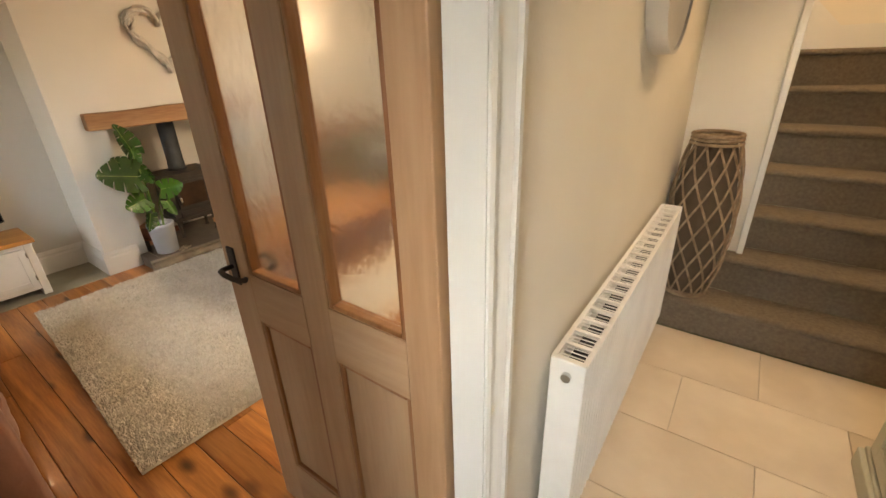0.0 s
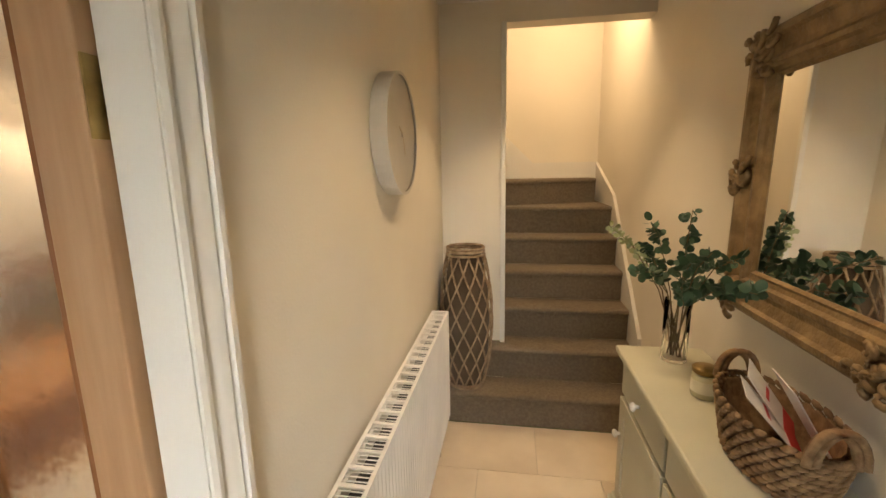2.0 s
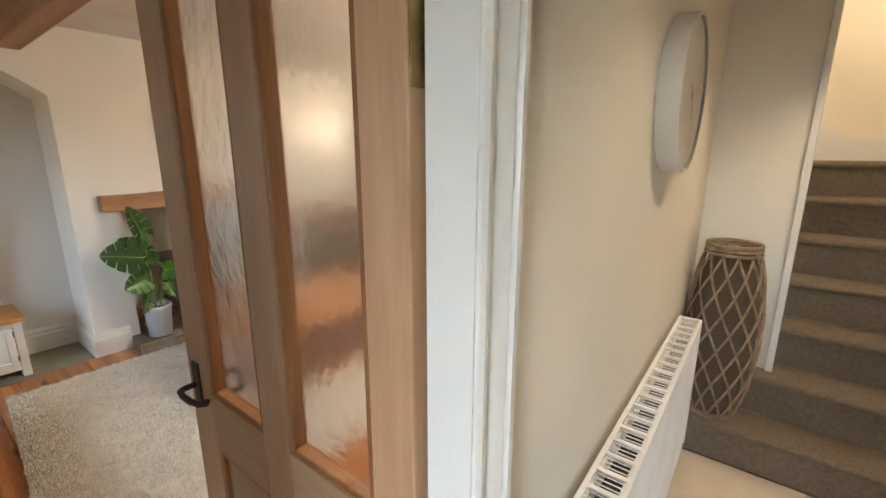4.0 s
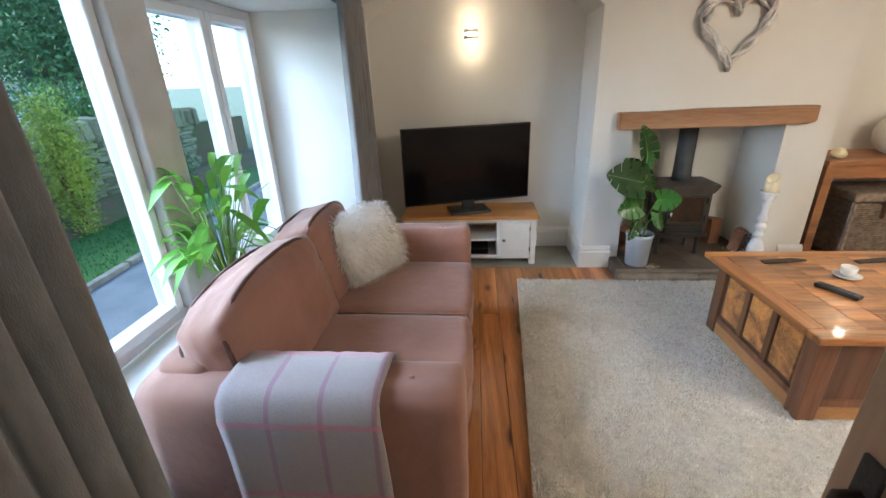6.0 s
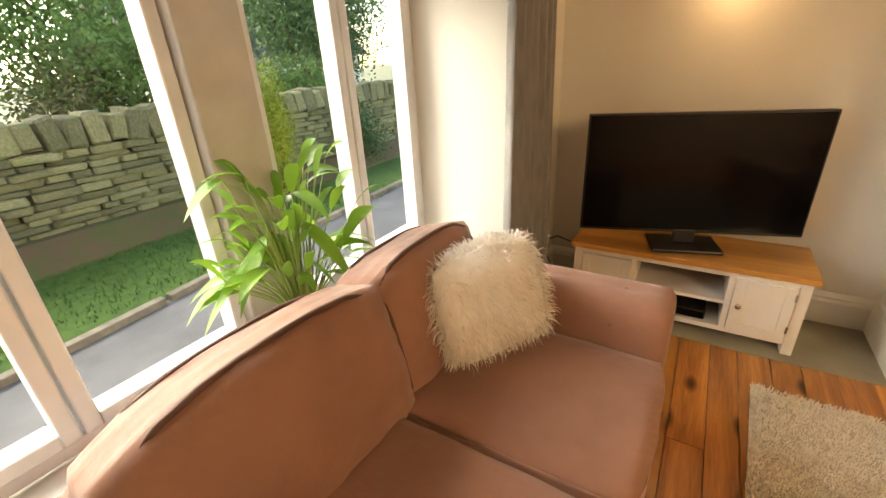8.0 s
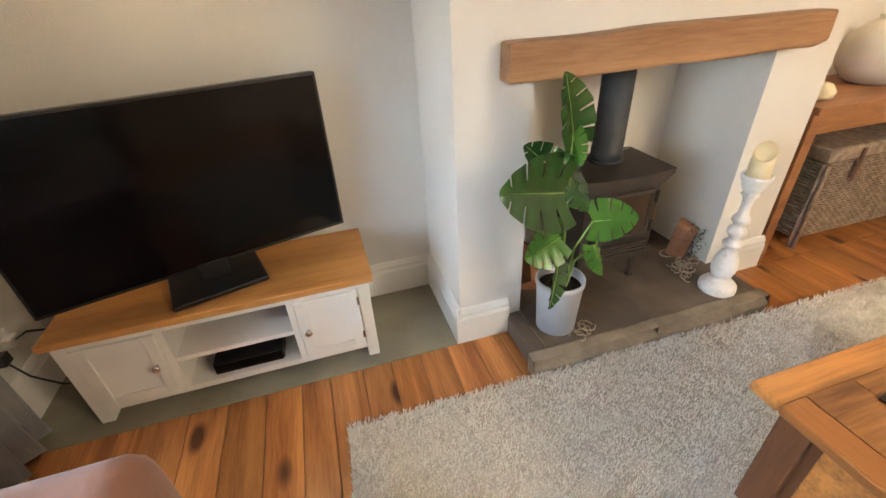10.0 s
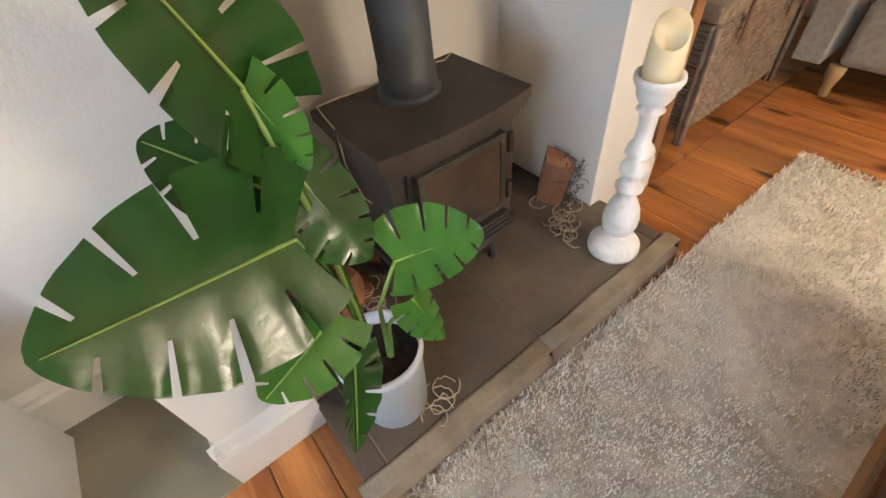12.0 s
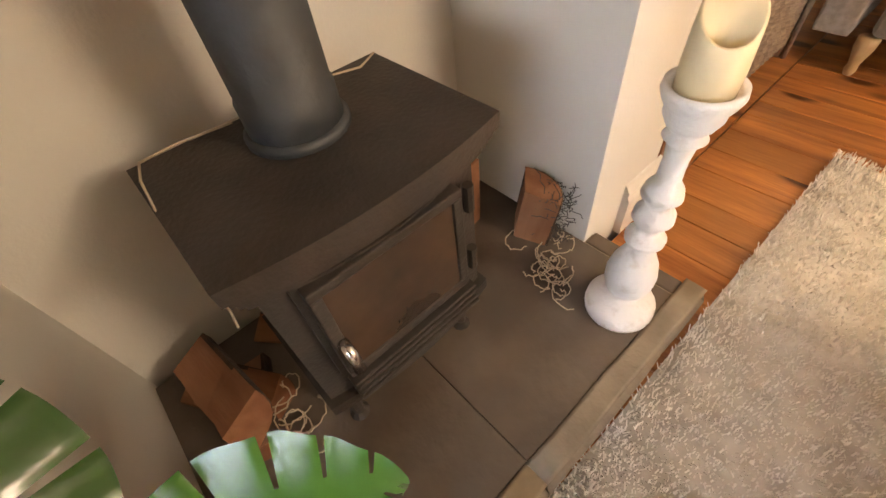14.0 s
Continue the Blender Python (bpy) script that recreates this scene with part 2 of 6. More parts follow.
def add_prism(bm, poly, axis, a, b):
    """Extrude a closed outline along an axis from a to b. The outline holds the two other coordinates in order."""
    def at(p, v):
        c = list(p)
        c.insert(axis, v)
        return c
    lo, hi = [bm.verts.new(at(p, a)) for p in poly], [bm.verts.new(at(p, b)) for p in poly]
    n = len(poly)
    for i in range(n):
        bm.faces.new((lo[i], lo[(i + 1) % n], hi[(i + 1) % n], hi[i]))
    bm.faces.new(lo[::-1])
    bm.faces.new(hi)
    return bm


def prism(poly, axis, a, b):
    return add_prism(bmesh.new(), poly, axis, a, b)


def cushion(sx, sy, sz, puff=0.35, cells=10, wob=0.006, seed=0):
    """A stuffed block: flat grid cube, puffed out in the middle, with slack."""
    bm = bmesh.new()
    bmesh.ops.create_cube(bm, size=2.0)
    bmesh.ops.subdivide_edges(bm, edges=bm.edges, cuts=cells, use_grid_fill=True)
    for v in bm.verts:
        x, y, z = v.co
        ex, ey, ez = 1 - abs(x) ** 3, 1 - abs(y) ** 3, 1 - abs(z) ** 3
        c = Vector((x * (0.93 + 0.07 * min(1, ey + 0.0) * min(1, ez + 0.3)), y * (0.93 + 0.07 * ex), z * (1 - puff + puff * (max(0, ex) * max(0, ey)) ** 0.35)))
        w = noise.noise(Vector((x * 2 + seed, y * 2, z * 2))) + 0.5 * noise.noise(Vector((x * 5, y * 5 + seed, z * 5)))
        v.co = Vector((c.x * sx / 2, c.y * sy / 2, c.z * sz / 2)) * (1 + wob * 6 * w)
    return bm


# ---- lounge: walls, ceiling, floor ----
XB, XF = -4.48, -4.02          # back of the alcoves, face of the chimney breast
Y0 = -0.17                     # inner face of the window wall
CZ = 2.25
WX0, WX1, WZ0, WZ1 = -3.90, -1.52, 0.36, 1.86   # window bay

bm = box(-4.6, -0.95, -0.12, WX0, Y0, CZ)
add_box(bm, WX1, -0.95, -0.12, -0.63, -0.32, CZ)
add_box(bm, WX0, -0.95, WZ1, WX1, Y0, CZ)
add_box(bm, WX0, -0.95, -0.12, WX1, -0.47, WZ0 - 0.03)
setting("wall_window", bm, PAINT, "thick cream painted stone wall with deep window bay", "wall")
setting("wall_alcove", box(-4.6, Y0, -0.12, XB, 5.2, CZ), PAINT, "cream painted plaster wall behind the alcoves", "wall")
setting("wall_end", box(-4.6, 5.2, -0.12, -0.53, 5.3, CZ), PAINT, "cream painted plaster end wall", "wall")

# arch over the television alcove: a filled head above a flat segmental curve
arc = []
for i in range(25):
    u = -1 + 2 * i / 24
    arc.append((0.655 + 0.825 * u, 1.82 + 0.265 * (1 - abs(u) ** 2.3) + 0.02 * (1 - abs(u))))
setting("wall_arch", prism(arc + [(1.48, CZ), (Y0, CZ)], 0, XB, XF + 0.002), PAINT, "cream painted plaster arch over the alcove", "wall")

OY0, OY1, OZ = 1.755, 2.765, 1.05
bm = prism([(1.48, -0.12), (OY0, -0.12), (OY0, OZ), (OY1, OZ), (OY1, -0.12), (3.08, -0.12), (3.08, CZ), (1.48, CZ)], 0, XB, XF)
setting("chimney_breast", bm, PAINT, "pale painted chimney breast with square fireplace opening", "chimney breast")

DY0, DY1, DZ = 0.34, 1.19, 2.0
bm = box(-0.63, -0.95, -0.12, -0.53, DY0, 2.45)
add_box(bm, -0.63, DY1, -0.12, -0.53, 5.3, 2.45)
add_box(bm, -0.63, DY0, DZ, -0.53, DY1, 2.45)
setting("wall_hall", bm, HALLPAINT, "warm cream painted wall between hall and lounge", "wall")

bm = box(-4.6, -0.95, CZ, -0.63, 5.3, CZ + 0.1)
setting("ceiling", bm, CEIL, "white plaster lounge ceiling", "ceiling")
beam = box(-4.02, 1.29, 2.07, -0.63, 1.40, CZ + 0.02, bevel=0.012)
for v in beam.verts:
    v.co.z += 0.006 * noise.noise(v.co * 3)
setting("ceiling_beam", beam, wood("ceiling_oak", (0.45, 0.22, 0.08), (0.25, 0.1, 0.035), 0.5, 0, 7), "honey oak ceiling beam", "beam")

# timber boards along the room
floor = setting("floor", box(-4.0, -0.47, -0.12, -0.6, 5.2, -0.022), DARKWOOD, "honey pine board floor, worn and knotty", "floor")
setting("alcove_floor", box(XB, Y0, -0.1, -4.0, 1.48, 0.0, bevel=0.004), FLAG, "grey-green stone slab floor in the alcove", "floor")

# skirting boards with a moulded top
SK = [(0, 0), (0.022, 0), (0.022, 0.125), (0.015, 0.14), (0.017, 0.15), (0.006, 0.17), (0, 0.175)]


def skirt(name, a, b, n, label="cream gloss moulded skirting board"):
    """Board from a to b on the floor, standing out along n."""
    a, b, n = Vector(a), Vector(b), Vector(n)
    bm = bmesh.new()
    ends = [[bm.verts.new(Vector((p.x, p.y, 0)) + n * d + Vector((0, 0, z))) for d, z in SK] for p in (a, b)]
    k = len(SK)
    for i in range(k):
        bm.faces.new((ends[0][i], ends[0][(i + 1) % k], ends[1][(i + 1) % k], ends[1][i]))
    bm.faces.new(ends[0][::-1])
    bm.faces.new(ends[1])
    return setting(name, bm, GLOSS, label, "skirting")


skirt("baseboard", (XB, Y0), (XB, 1.48), (1, 0, 0))
skirt("baseboard", (XB, 1.48), (XF + 0.02, 1.48), (0, -1, 0))
skirt("baseboard", (XF, 1.46), (XF, OY0 - 0.06), (1, 0, 0))
skirt("baseboard", (XF, OY1 + 0.16), (XF, 3.1), (1, 0, 0))
skirt("baseboard", (XB, Y0), (-3.95, Y0), (0, 1, 0))
skirt("baseboard", (XB, 3.08), (XB, 5.2), (1, 0, 0))
skirt("baseboard", (XB, 5.2), (-0.63, 5.2), (0, -1, 0))
skirt("baseboard", (-0.63, 1.3), (-0.63, 5.2), (-1, 0, 0))

# ---- window ----
win = thing("window_1", "white casement window with wide mullions and deep sill", "window", -2.7, -0.84, WZ0)
win["kind"] = "structure"
YG = -0.86


def bar(x0, z0, x1, z1, d0=-0.90, d1=-0.80, name="window_frame"):
    return part(name, box(x0, d0, z0, x1, d1, z1, bevel=0.008), UPVC, win)


part("sill", box(WX0 - 0.0, -0.80, WZ0 - 0.028, WX1, -0.44, WZ0, bevel=0.006), GLOSS, win, "white painted deep window sill")
bar(WX0, WZ1 - 0.055, WX1, WZ1)
bar(WX0, WZ0, WX1, WZ0 + 0.05)
bar(WX0, WZ0 + 0.05, WX0 + 0.05, WZ1 - 0.055)
bar(WX1 - 0.05, WZ0 + 0.05, WX1, WZ1 - 0.055)
POST = mat("stone_mullion", (0.55, 0.53, 0.50), (0.48, 0.46, 0.43), 0.8, 6, 0.15, 60)
part("mullion", box(-2.86, -0.93, WZ0 + 0.05, -2.63, -0.74, WZ1 - 0.055, bevel=0.012), POST, win, "painted stone mullion")
for x0, x1 in ((-3.85, -3.36), (-3.36, -2.86), (-2.63, -2.07), (-2.07, -1.57)):
    sash = part("sash", box(x0 + 0.004, -0.875, WZ0 + 0.052, x0 + 0.05, -0.785, WZ1 - 0.057, bevel=0.006), UPVC, win)
    for a in ((x1 - 0.05, WZ0 + 0.052, x1 - 0.004, WZ1 - 0.057), (x0 + 0.05, WZ0 + 0.052, x1 - 0.05, WZ0 + 0.1), (x0 + 0.05, WZ1 - 0.105, x1 - 0.05, WZ1 - 0.057)):
        part("sash_rail", box(a[0], -0.875, a[1], a[2], -0.785, a[3], bevel=0.006), UPVC, sash)
    pane = part("pane", box(x0 + 0.05, -0.838, WZ0 + 0.1, x1 - 0.05, -0.832, WZ1 - 0.105), glass("pane_glass", 0.0, thin=True), sash)
    pane.visible_shadow = False
h = part("handle", box(-2.045, -0.785, 1.28, -2.02, -0.77, 1.40, bevel=0.004), BRASS, win, "brass casement handle")
part("lever", box(-2.04, -0.768, 1.25, -2.025, -0.755, 1.36, bevel=0.004), BRASS, h)

# ---- hall structure ----
HX = 0.67
setting("wall_hall_side", box(HX, -0.95, -0.12, HX + 0.1, 4.85, 3.3), HALLPAINT, "warm cream painted hall side wall", "wall")
bm = box(-0.53, -0.95, -0.12, -0.38, -0.85, 2.45)
add_box(bm, 0.50, -0.95, -0.12, HX, -0.85, 2.45)
add_box(bm, -0.38, -0.95, 2.08, 0.50, -0.85, 2.45)
setting("wall_hall_entry", bm, HALLPAINT, "warm cream painted wall at the entrance", "wall")
fd = thing("door_2", "white glazed front door with obscured pane", "door", 0.06, -0.9, 0)
fd["kind"] = "structure"
for a in ((-0.38, 0, -0.26, 2.08), (0.38, 0, 0.50, 2.08), (-0.26, 0, 0.38, 1.0), (-0.26, 1.95, 0.38, 2.08)):
    part("door_rail", box(a[0], -0.92, a[1], a[2], -0.87, a[3], bevel=0.004), UPVC, fd)
dp = part("obscured_pane", box(-0.26, -0.90, 1.0, 0.38, -0.893, 1.95), glass("front_door_glass", 0.35, 0.4, 20, thin=True), fd)
dp.visible_shadow = False
bm = box(-0.53, 3.30, -0.12, -0.15, 3.42, 3.3)
add_box(bm, -0.15, 3.30, 2.33, HX, 3.42, 3.3)
add_box(bm, -0.25, 3.42, -0.12, -0.15, 4.02, 3.3)
setting("wall_stair", bm, HALLPAINT, "warm cream wall beside the stairs with open head", "wall")
setting("wall_stair_back", box(-0.9, 4.75, -0.12, HX, 4.85, 3.3), HALLPAINT, "warm cream painted stairwell wall", "wall")
bm = box(-1.0, 4.0, 1.0, -0.9, 4.85, 3.3)
add_box(bm, -0.9, 3.92, 1.0, -0.25, 4.02, 3.3)
setting("wall_stair_side", bm, HALLPAINT, "warm cream painted upper stairwell wall", "wall")
setting("ceiling_hall", box(-0.53, -0.85, 2.45, HX, 3.30, 2.55), CEIL, "white hall ceiling", "ceiling")
setting("ceiling_stair", box(-1.0, 3.3, 3.3, HX + 0.1, 4.85, 3.4), CEIL, "white stairwell ceiling", "ceiling")
hall_floor = setting("hall_floor", box(-0.53, -0.85, -0.12, HX, 2.998, -0.008), GROUT, "cream stone tile hall floor", "floor")
skirt("baseboard", (HX, -0.85), (HX, 2.95), (-1, 0, 0))
skirt("baseboard", (-0.53, 1.3), (-0.53, 2.95), (1, 0, 0))

# staircase: carpeted treads with rounded nosings, turning at the top
stairs = thing("staircase", "brown carpeted winding staircase with cream string boards", "stairs", 0.05, 2.985)
RI, GO, SY = 0.203, 0.203, 2.985


def tread_outline(y, z, depth):
    pts = [(y + 0.012, z - RI)]
    for i in range(7):
        a = math.pi * (1.5 - i / 6)
        pts.append((y + 0.006 + 0.018 * math.cos(a), z - 0.018 + 0.018 * math.sin(a)))
    return pts + [(y + depth, z), (y + depth, z - RI)]


for k in range(6):
    x0 = -0.53 if k < 2 else -0.15
    d = GO + 0.01 if k < 5 else 0.95
    o = prism(tread_outline(SY + k * GO, (k + 1) * RI, d), 0, x0, 0.645)
    part("step", o, CARPET, stairs, smooth=False)
for k, (yl, yr) in enumerate(((4.12, 4.40),)):
    z = 1.421 + k * 0.2
    o = prism(tread_outline(0, z, 0.7), 0, -0.15, 0.60)
    for v in o.verts:
        t = (v.co.x + 0.15) / 0.7
        v.co.y = min(4.745, v.co.y + yl + (yr - yl) * t)
    part("winder_step", o, CARPET, stairs)
part("winder_step", box(-0.9, 4.03, 1.42, -0.23, 4.70, 1.624, bevel=0.012), CARPET, stairs)
st = [(SY + 0.2, 0.0), (SY + 0.2, 0.50), (SY + 5 * GO, 1.30), (4.74, 1.56), (4.74, 0.0)]
part("string_board", prism(st, 0, 0.648, HX + 0.002), GLOSS, stairs, "cream painted string board")
part("string_board", prism([(0.648, 1.1), (0.648, 1.56), (0.09, 1.56), (-0.3, 1.95), (-0.3, 1.1)], 1, 4.70, 4.752), GLOSS, stairs)
part("newel_trim", box(-0.165, 3.272, 2 * RI, -0.135, 3.302, 2.33, bevel=0.004), GLOSS, stairs, "cream painted corner trim")
part("newel_post", box(-0.19, 4.0, 1.42, -0.145, 4.06, 1.62, bevel=0.008), DARKWOOD, stairs, "dark wood newel end")

# ---- door lining and casing ----
trim = thing("door_trim", "white gloss moulded door frame and casing", "door frame", -0.58, DY1, 0)
trim["kind"] = "structure"
part("lining", box(-0.598, DY1 - 0.045, 0, -0.527, DY1, DZ), GLOSS, trim)
part("rebate", box(-0.640, DY1 - 0.020, 0, -0.5985, DY1, DZ), GLOSS, trim)
part("lining", box(-0.598, DY0, 0, -0.527, DY0 + 0.040, DZ), GLOSS, trim)
part("rebate", box(-0.640, DY0, 0, -0.5985, DY0 + 0.020, DZ), GLOSS, trim)
part("lining", box(-0.635, DY0 + 0.0405, DZ - 0.028, -0.527, DY1 - 0.0455, DZ), GLOSS, trim)


def casing(y0, y1, x, s):
    """Moulded upright casing between y0 (inner) and y1, on the wall face x, facing s."""
    w = y1 - y0
    prof = [(0, 0), (0, 0.008), (0.10, 0.012), (0.20, 0.012), (0.26, 0.007), (0.34, 0.009), (0.50, 0.014), (0.66, 0.018), (0.72, 0.013), (0.78, 0.022), (0.94, 0.022), (1.0, 0.015), (1.0, 0)]
    return prism([(x + s * d, y0 + u * w) for u, d in prof], 2, 0, DZ + 0.08)


part("casing", casing(DY1 - 0.041, DY1 + 0.036, -0.53, 1), GLOSS, trim)
part("casing", casing(DY0 + 0.036, DY0 - 0.040, -0.53, 1), GLOSS, trim)
part("casing", casing(DY1 - 0.001, DY1 + 0.09, -0.63, -1), GLOSS, trim)
part("casing", casing(DY0 + 0.005, DY0 - 0.09, -0.63, -1), GLOSS, trim)
part("casing_head", box(-0.53, DY0 + 0.037, DZ, -0.509, DY1 - 0.042, DZ + 0.08, bevel=0.004), GLOSS, trim)

# ---- open door: lower panels, tall obscured panes ----
door = thing("door_1", "stripped pine door with obscured glass panes, standing open", "door", -0.605, 1.16, 0.01)
door["kind"] = "structure"
A, B = 1.125, 1.163
XL, XR = -1.337, -0.606
part("stile", box(XL, A, 0.01, -1.225, B, 1.97, bevel=0.003), DOORPINE, door)
part("stile", box(-0.690, A, 0.01, XR, B, 1.97, bevel=0.003), DOORPINE, door)
part("muntin", box(-1.008, A, 0.22, -0.915, B, 1.86, bevel=0.003), DOORPINE, door)
for x0, x1 in ((-1.225, -1.008), (-0.915, -0.690)):
    part("rail", box(x0, A, 0.01, x1, B, 0.22), DOORRAIL, door)
    part("rail", box(x0, A, 0.785, x1, B, 0.930), DOORRAIL, door)
    part("rail", box(x0, A, 1.86, x1, B, 1.97), DOORRAIL, door)
    p = part("panel", box(x0, A + 0.012, 0.22, x1, B - 0.012, 0.785), DOORPINE, door)
    for bx in ((x0, 0.22, x0 + 0.014, 0.785), (x1 - 0.014, 0.22, x1, 0.785), (x0 + 0.014, 0.22, x1 - 0.014, 0.234), (x0 + 0.014, 0.771, x1 - 0.014, 0.785)):
        part("bead", box(bx[0], A + 0.003, bx[1], bx[2], B - 0.003, bx[3], bevel=0.003), BEADPINE, p)
    g = part("obscured_pane", box(x0, A + 0.020, 0.930, x1, B - 0.012, 1.86), glass("obscured_glass", 0.17, 0.5, 22), door, "textured obscured glass")
    g.visible_shadow = False
    for bx in ((x0, 0.930, x0 + 0.013, 1.86), (x1 - 0.013, 0.930, x1, 1.86), (x0 + 0.013, 0.930, x1 - 0.013, 0.943), (x0 + 0.013, 1.847, x1 - 0.013, 1.86)):
        part("glazing_bead", box(bx[0], A + 0.003, bx[1], bx[2], B - 0.003, bx[3], bevel=0.003), BEADPINE, g)
for y, s in ((A, -1), (B, 1)):
    HXC = -1.290
    hd = part("handle", box(HXC - 0.016, min(y, y + s * 0.006), 0.885, HXC + 0.016, max(y, y + s * 0.006), 0.995, bevel=0.002), IRON, door, "black iron lever handle on plate")
    lv = [(0, 0.0, 0.940), (0, 0.040, 0.940), (0.012, 0.052, 0.942), (0.04, 0.056, 0.940), (0.07, 0.050, 0.934), (0.088, 0.036, 0.926), (0.088, 0.020, 0.921), (0.076, 0.012, 0.920)]
    part("lever", tube([(HXC + dx * 0.8, y + s * dy * 0.85, dz) for dx, dy, dz in lv], 0.0072, 8), IRON, hd, smooth=True)
for z in (0.25, 1.55):
    hg = part("hinge", box(-0.6055, A + 0.001, z, -0.602, B - 0.004, z + 0.1, bevel=0.001), BRASS, door, "aged brass hinge")
    part("pin", tube([(-0.602, B + 0.002, z - 0.004), (-0.602, B + 0.002, z + 0.104)], 0.006), BRASS, hg)

# ---- lounge: fireplace ----
hearth = thing("hearth", "dark worn stone hearth with rounded front kerb", "hearth", -4.1, 2.28, 0)
part("mortar", box(-4.45, 1.70, -0.05, -3.755, 2.805, 0.0815), KERBSTONE, hearth)
part("slab", box(-4.46, OY0 + 0.001, -0.05, -3.775, 2.2430, 0.085, bevel=0.0022), STONE, hearth)
part("slab", box(-4.46, 2.2438, -0.05, -3.775, OY1 - 0.001, 0.085, bevel=0.0022), STONE, hearth)
part("slab", box(-4.018, 1.69, -0.05, -3.775, OY0 - 0.003, 0.085, bevel=0.005), STONE, hearth)
part("slab", box(-4.018, OY1 + 0.003, -0.05, -3.775, 2.815, 0.085, bevel=0.005), STONE, hearth)
for ya, yb in ((1.675, 2.2385), (2.2393, 2.825)):
    k = box(-3.774, ya, -0.05, -3.716, yb, 0.089)
    bmesh.ops.subdivide_edges(k, edges=k.edges, cuts=6, use_grid_fill=True)
    for v in k.verts:
        if v.co.z > 0.06 and v.co.x > -3.72:
            v.co.x -= 0.022
            v.co.z -= 0.012
        v.co += Vector((0.006 * noise.noise(v.co * 9), 0, 0.004 * noise.noise(v.co * 11)))
    part("kerb", k, KERBSTONE, hearth, "worn paler stone kerb", smooth=True)

mantel = box(-4.03, 1.635, 1.055, -3.948, 2.905, 1.172, bevel=0.01)
bmesh.ops.subdivide_edges(mantel, edges=[e for e in mantel.edges if abs(e.verts[0].co.y - e.verts[1].co.y) > 0.5], cuts=24)
for v in mantel.verts:
    v.co.z += 0.009 * noise.noise(Vector((v.co.y * 3, v.co.z * 9, 1))) + 0.008 * (v.co.y - 2.27)
    v.co.x += 0.007 * noise.noise(Vector((v.co.y * 4, 3, v.co.z * 8)))
    if v.co.y > 2.86:
        v.co.z += 0.02 * (v.co.y - 2.86) / 0.045 * (1 if v.co.z < 1.12 else 0)
whole("mantel_beam", mantel, OAK, "rough oak beam mantel on the chimney breast", "mantel")

stove = thing("wood_stove", "dark cast iron wood burning stove with flue pipe", "stove", -4.16, 2.217, 0.085)


def bowed(x0, x1, y0, y1, z0, z1, bow, n=10, mid=2.217):
    """A block whose front swells in plan."""
    pts = [(x0, y0)]
    pts += [(x1 + bow * (1 - ((2 * i / n) - 1) ** 2), y0 + (y1 - y0) * i / n) for i in range(n + 1)]
    pts += [(x0, y1)]
    return prism(pts, 2, z0, z1)


part("body", bowed(-4.285, -4.045, 2.04, 2.395, 0.265, 0.615, 0.02), IRON, stove)
part("base_plate", bowed(-4.29, -4.03, 2.03, 2.405, 0.24, 0.268, 0.022), IRON, stove)
part("top_plate", bowed(-4.305, -4.015, 2.012, 2.425, 0.617, 0.642, 0.022), IRON, stove)
for i, (o, z0, z1) in enumerate(((0.0, 0.604, 0.616), (-0.006, 0.590, 0.602), (-0.012, 0.576, 0.588))):
    part("moulding", bowed(-4.29, -4.020 + o, 2.018 - o, 2.418 + o, z0, z1, 0.022), IRON, stove)
dr = part("door", bowed(-4.05, -4.026, 2.075, 2.345, 0.342, 0.574, 0.018), IRON, stove)
fr = bmesh.new()
for a in ((2.084, 0.553, 2.336, 0.570), (2.084, 0.350, 2.336, 0.368), (2.084, 0.368, 2.102, 0.553), (2.318, 0.368, 2.336, 0.553)):
    add_box(fr, -4.03, a[0], a[1], -4.003, a[2], a[3], bevel=0.003)
part("door_frame", fr, IRON, dr)
# The brown reflection in the stove glass is painted into its base colour.
BROWN_REFLECTION = mat("stove_glass", (0.075, 0.045, 0.028), (0.035, 0.024, 0.018), 0.12, 9, 0.0)
part("window", box(-4.03, 2.101, 0.367, -4.007, 2.319, 0.554), BROWN_REFLECTION, dr, "stove glass with a brown reflection in its colour")
part("handle", tube([(-4.005, 2.096, 0.45), (-3.985, 2.096, 0.445), (-3.98, 2.096, 0.40)], 0.009), CHROME, dr, "steel door handle", smooth=True)
for z in (0.36, 0.50):
    part("hinge", tube([(-4.02, 2.362, z), (-4.02, 2.362, z + 0.05)], 0.009), IRON, dr)
for i in range(4):
    part("bar", box(-4.03, 2.08, 0.272 + i * 0.014, -4.0 - 0.002 * i, 2.355, 0.280 + i * 0.014, bevel=0.002), IRON, stove)
for x in (-4.26, -4.08):
    for y in (2.07, 2.365):
        part("leg", lathe([(0.022, 0.085), (0.013, 0.10), (0.015, 0.18), (0.026, 0.242)], x, y, 10), IRON, stove)
fl = part("flue_pipe", lathe([(0.066, 0.643), (0.066, 0.70), (0.063, 0.703), (0.063, 1.2)], -4.205, 2.222, 24), GREY, stove, "charcoal grey flue pipe", smooth=True)
part("collar", lathe([(0.074, 0.642), (0.074, 0.652), (0.067, 0.656)], -4.205, 2.222, 24), GREY, fl, smooth=True)

BARK = mat("log_bark", (0.10, 0.06, 0.035), (0.05, 0.03, 0.018), 0.9, 20, 0.6, 50)
SPLIT = mat("split_wood", (0.36, 0.17, 0.085), (0.22, 0.09, 0.04), 0.8, 14, 0.3, 60, stretch=(1, 1, 0.2))
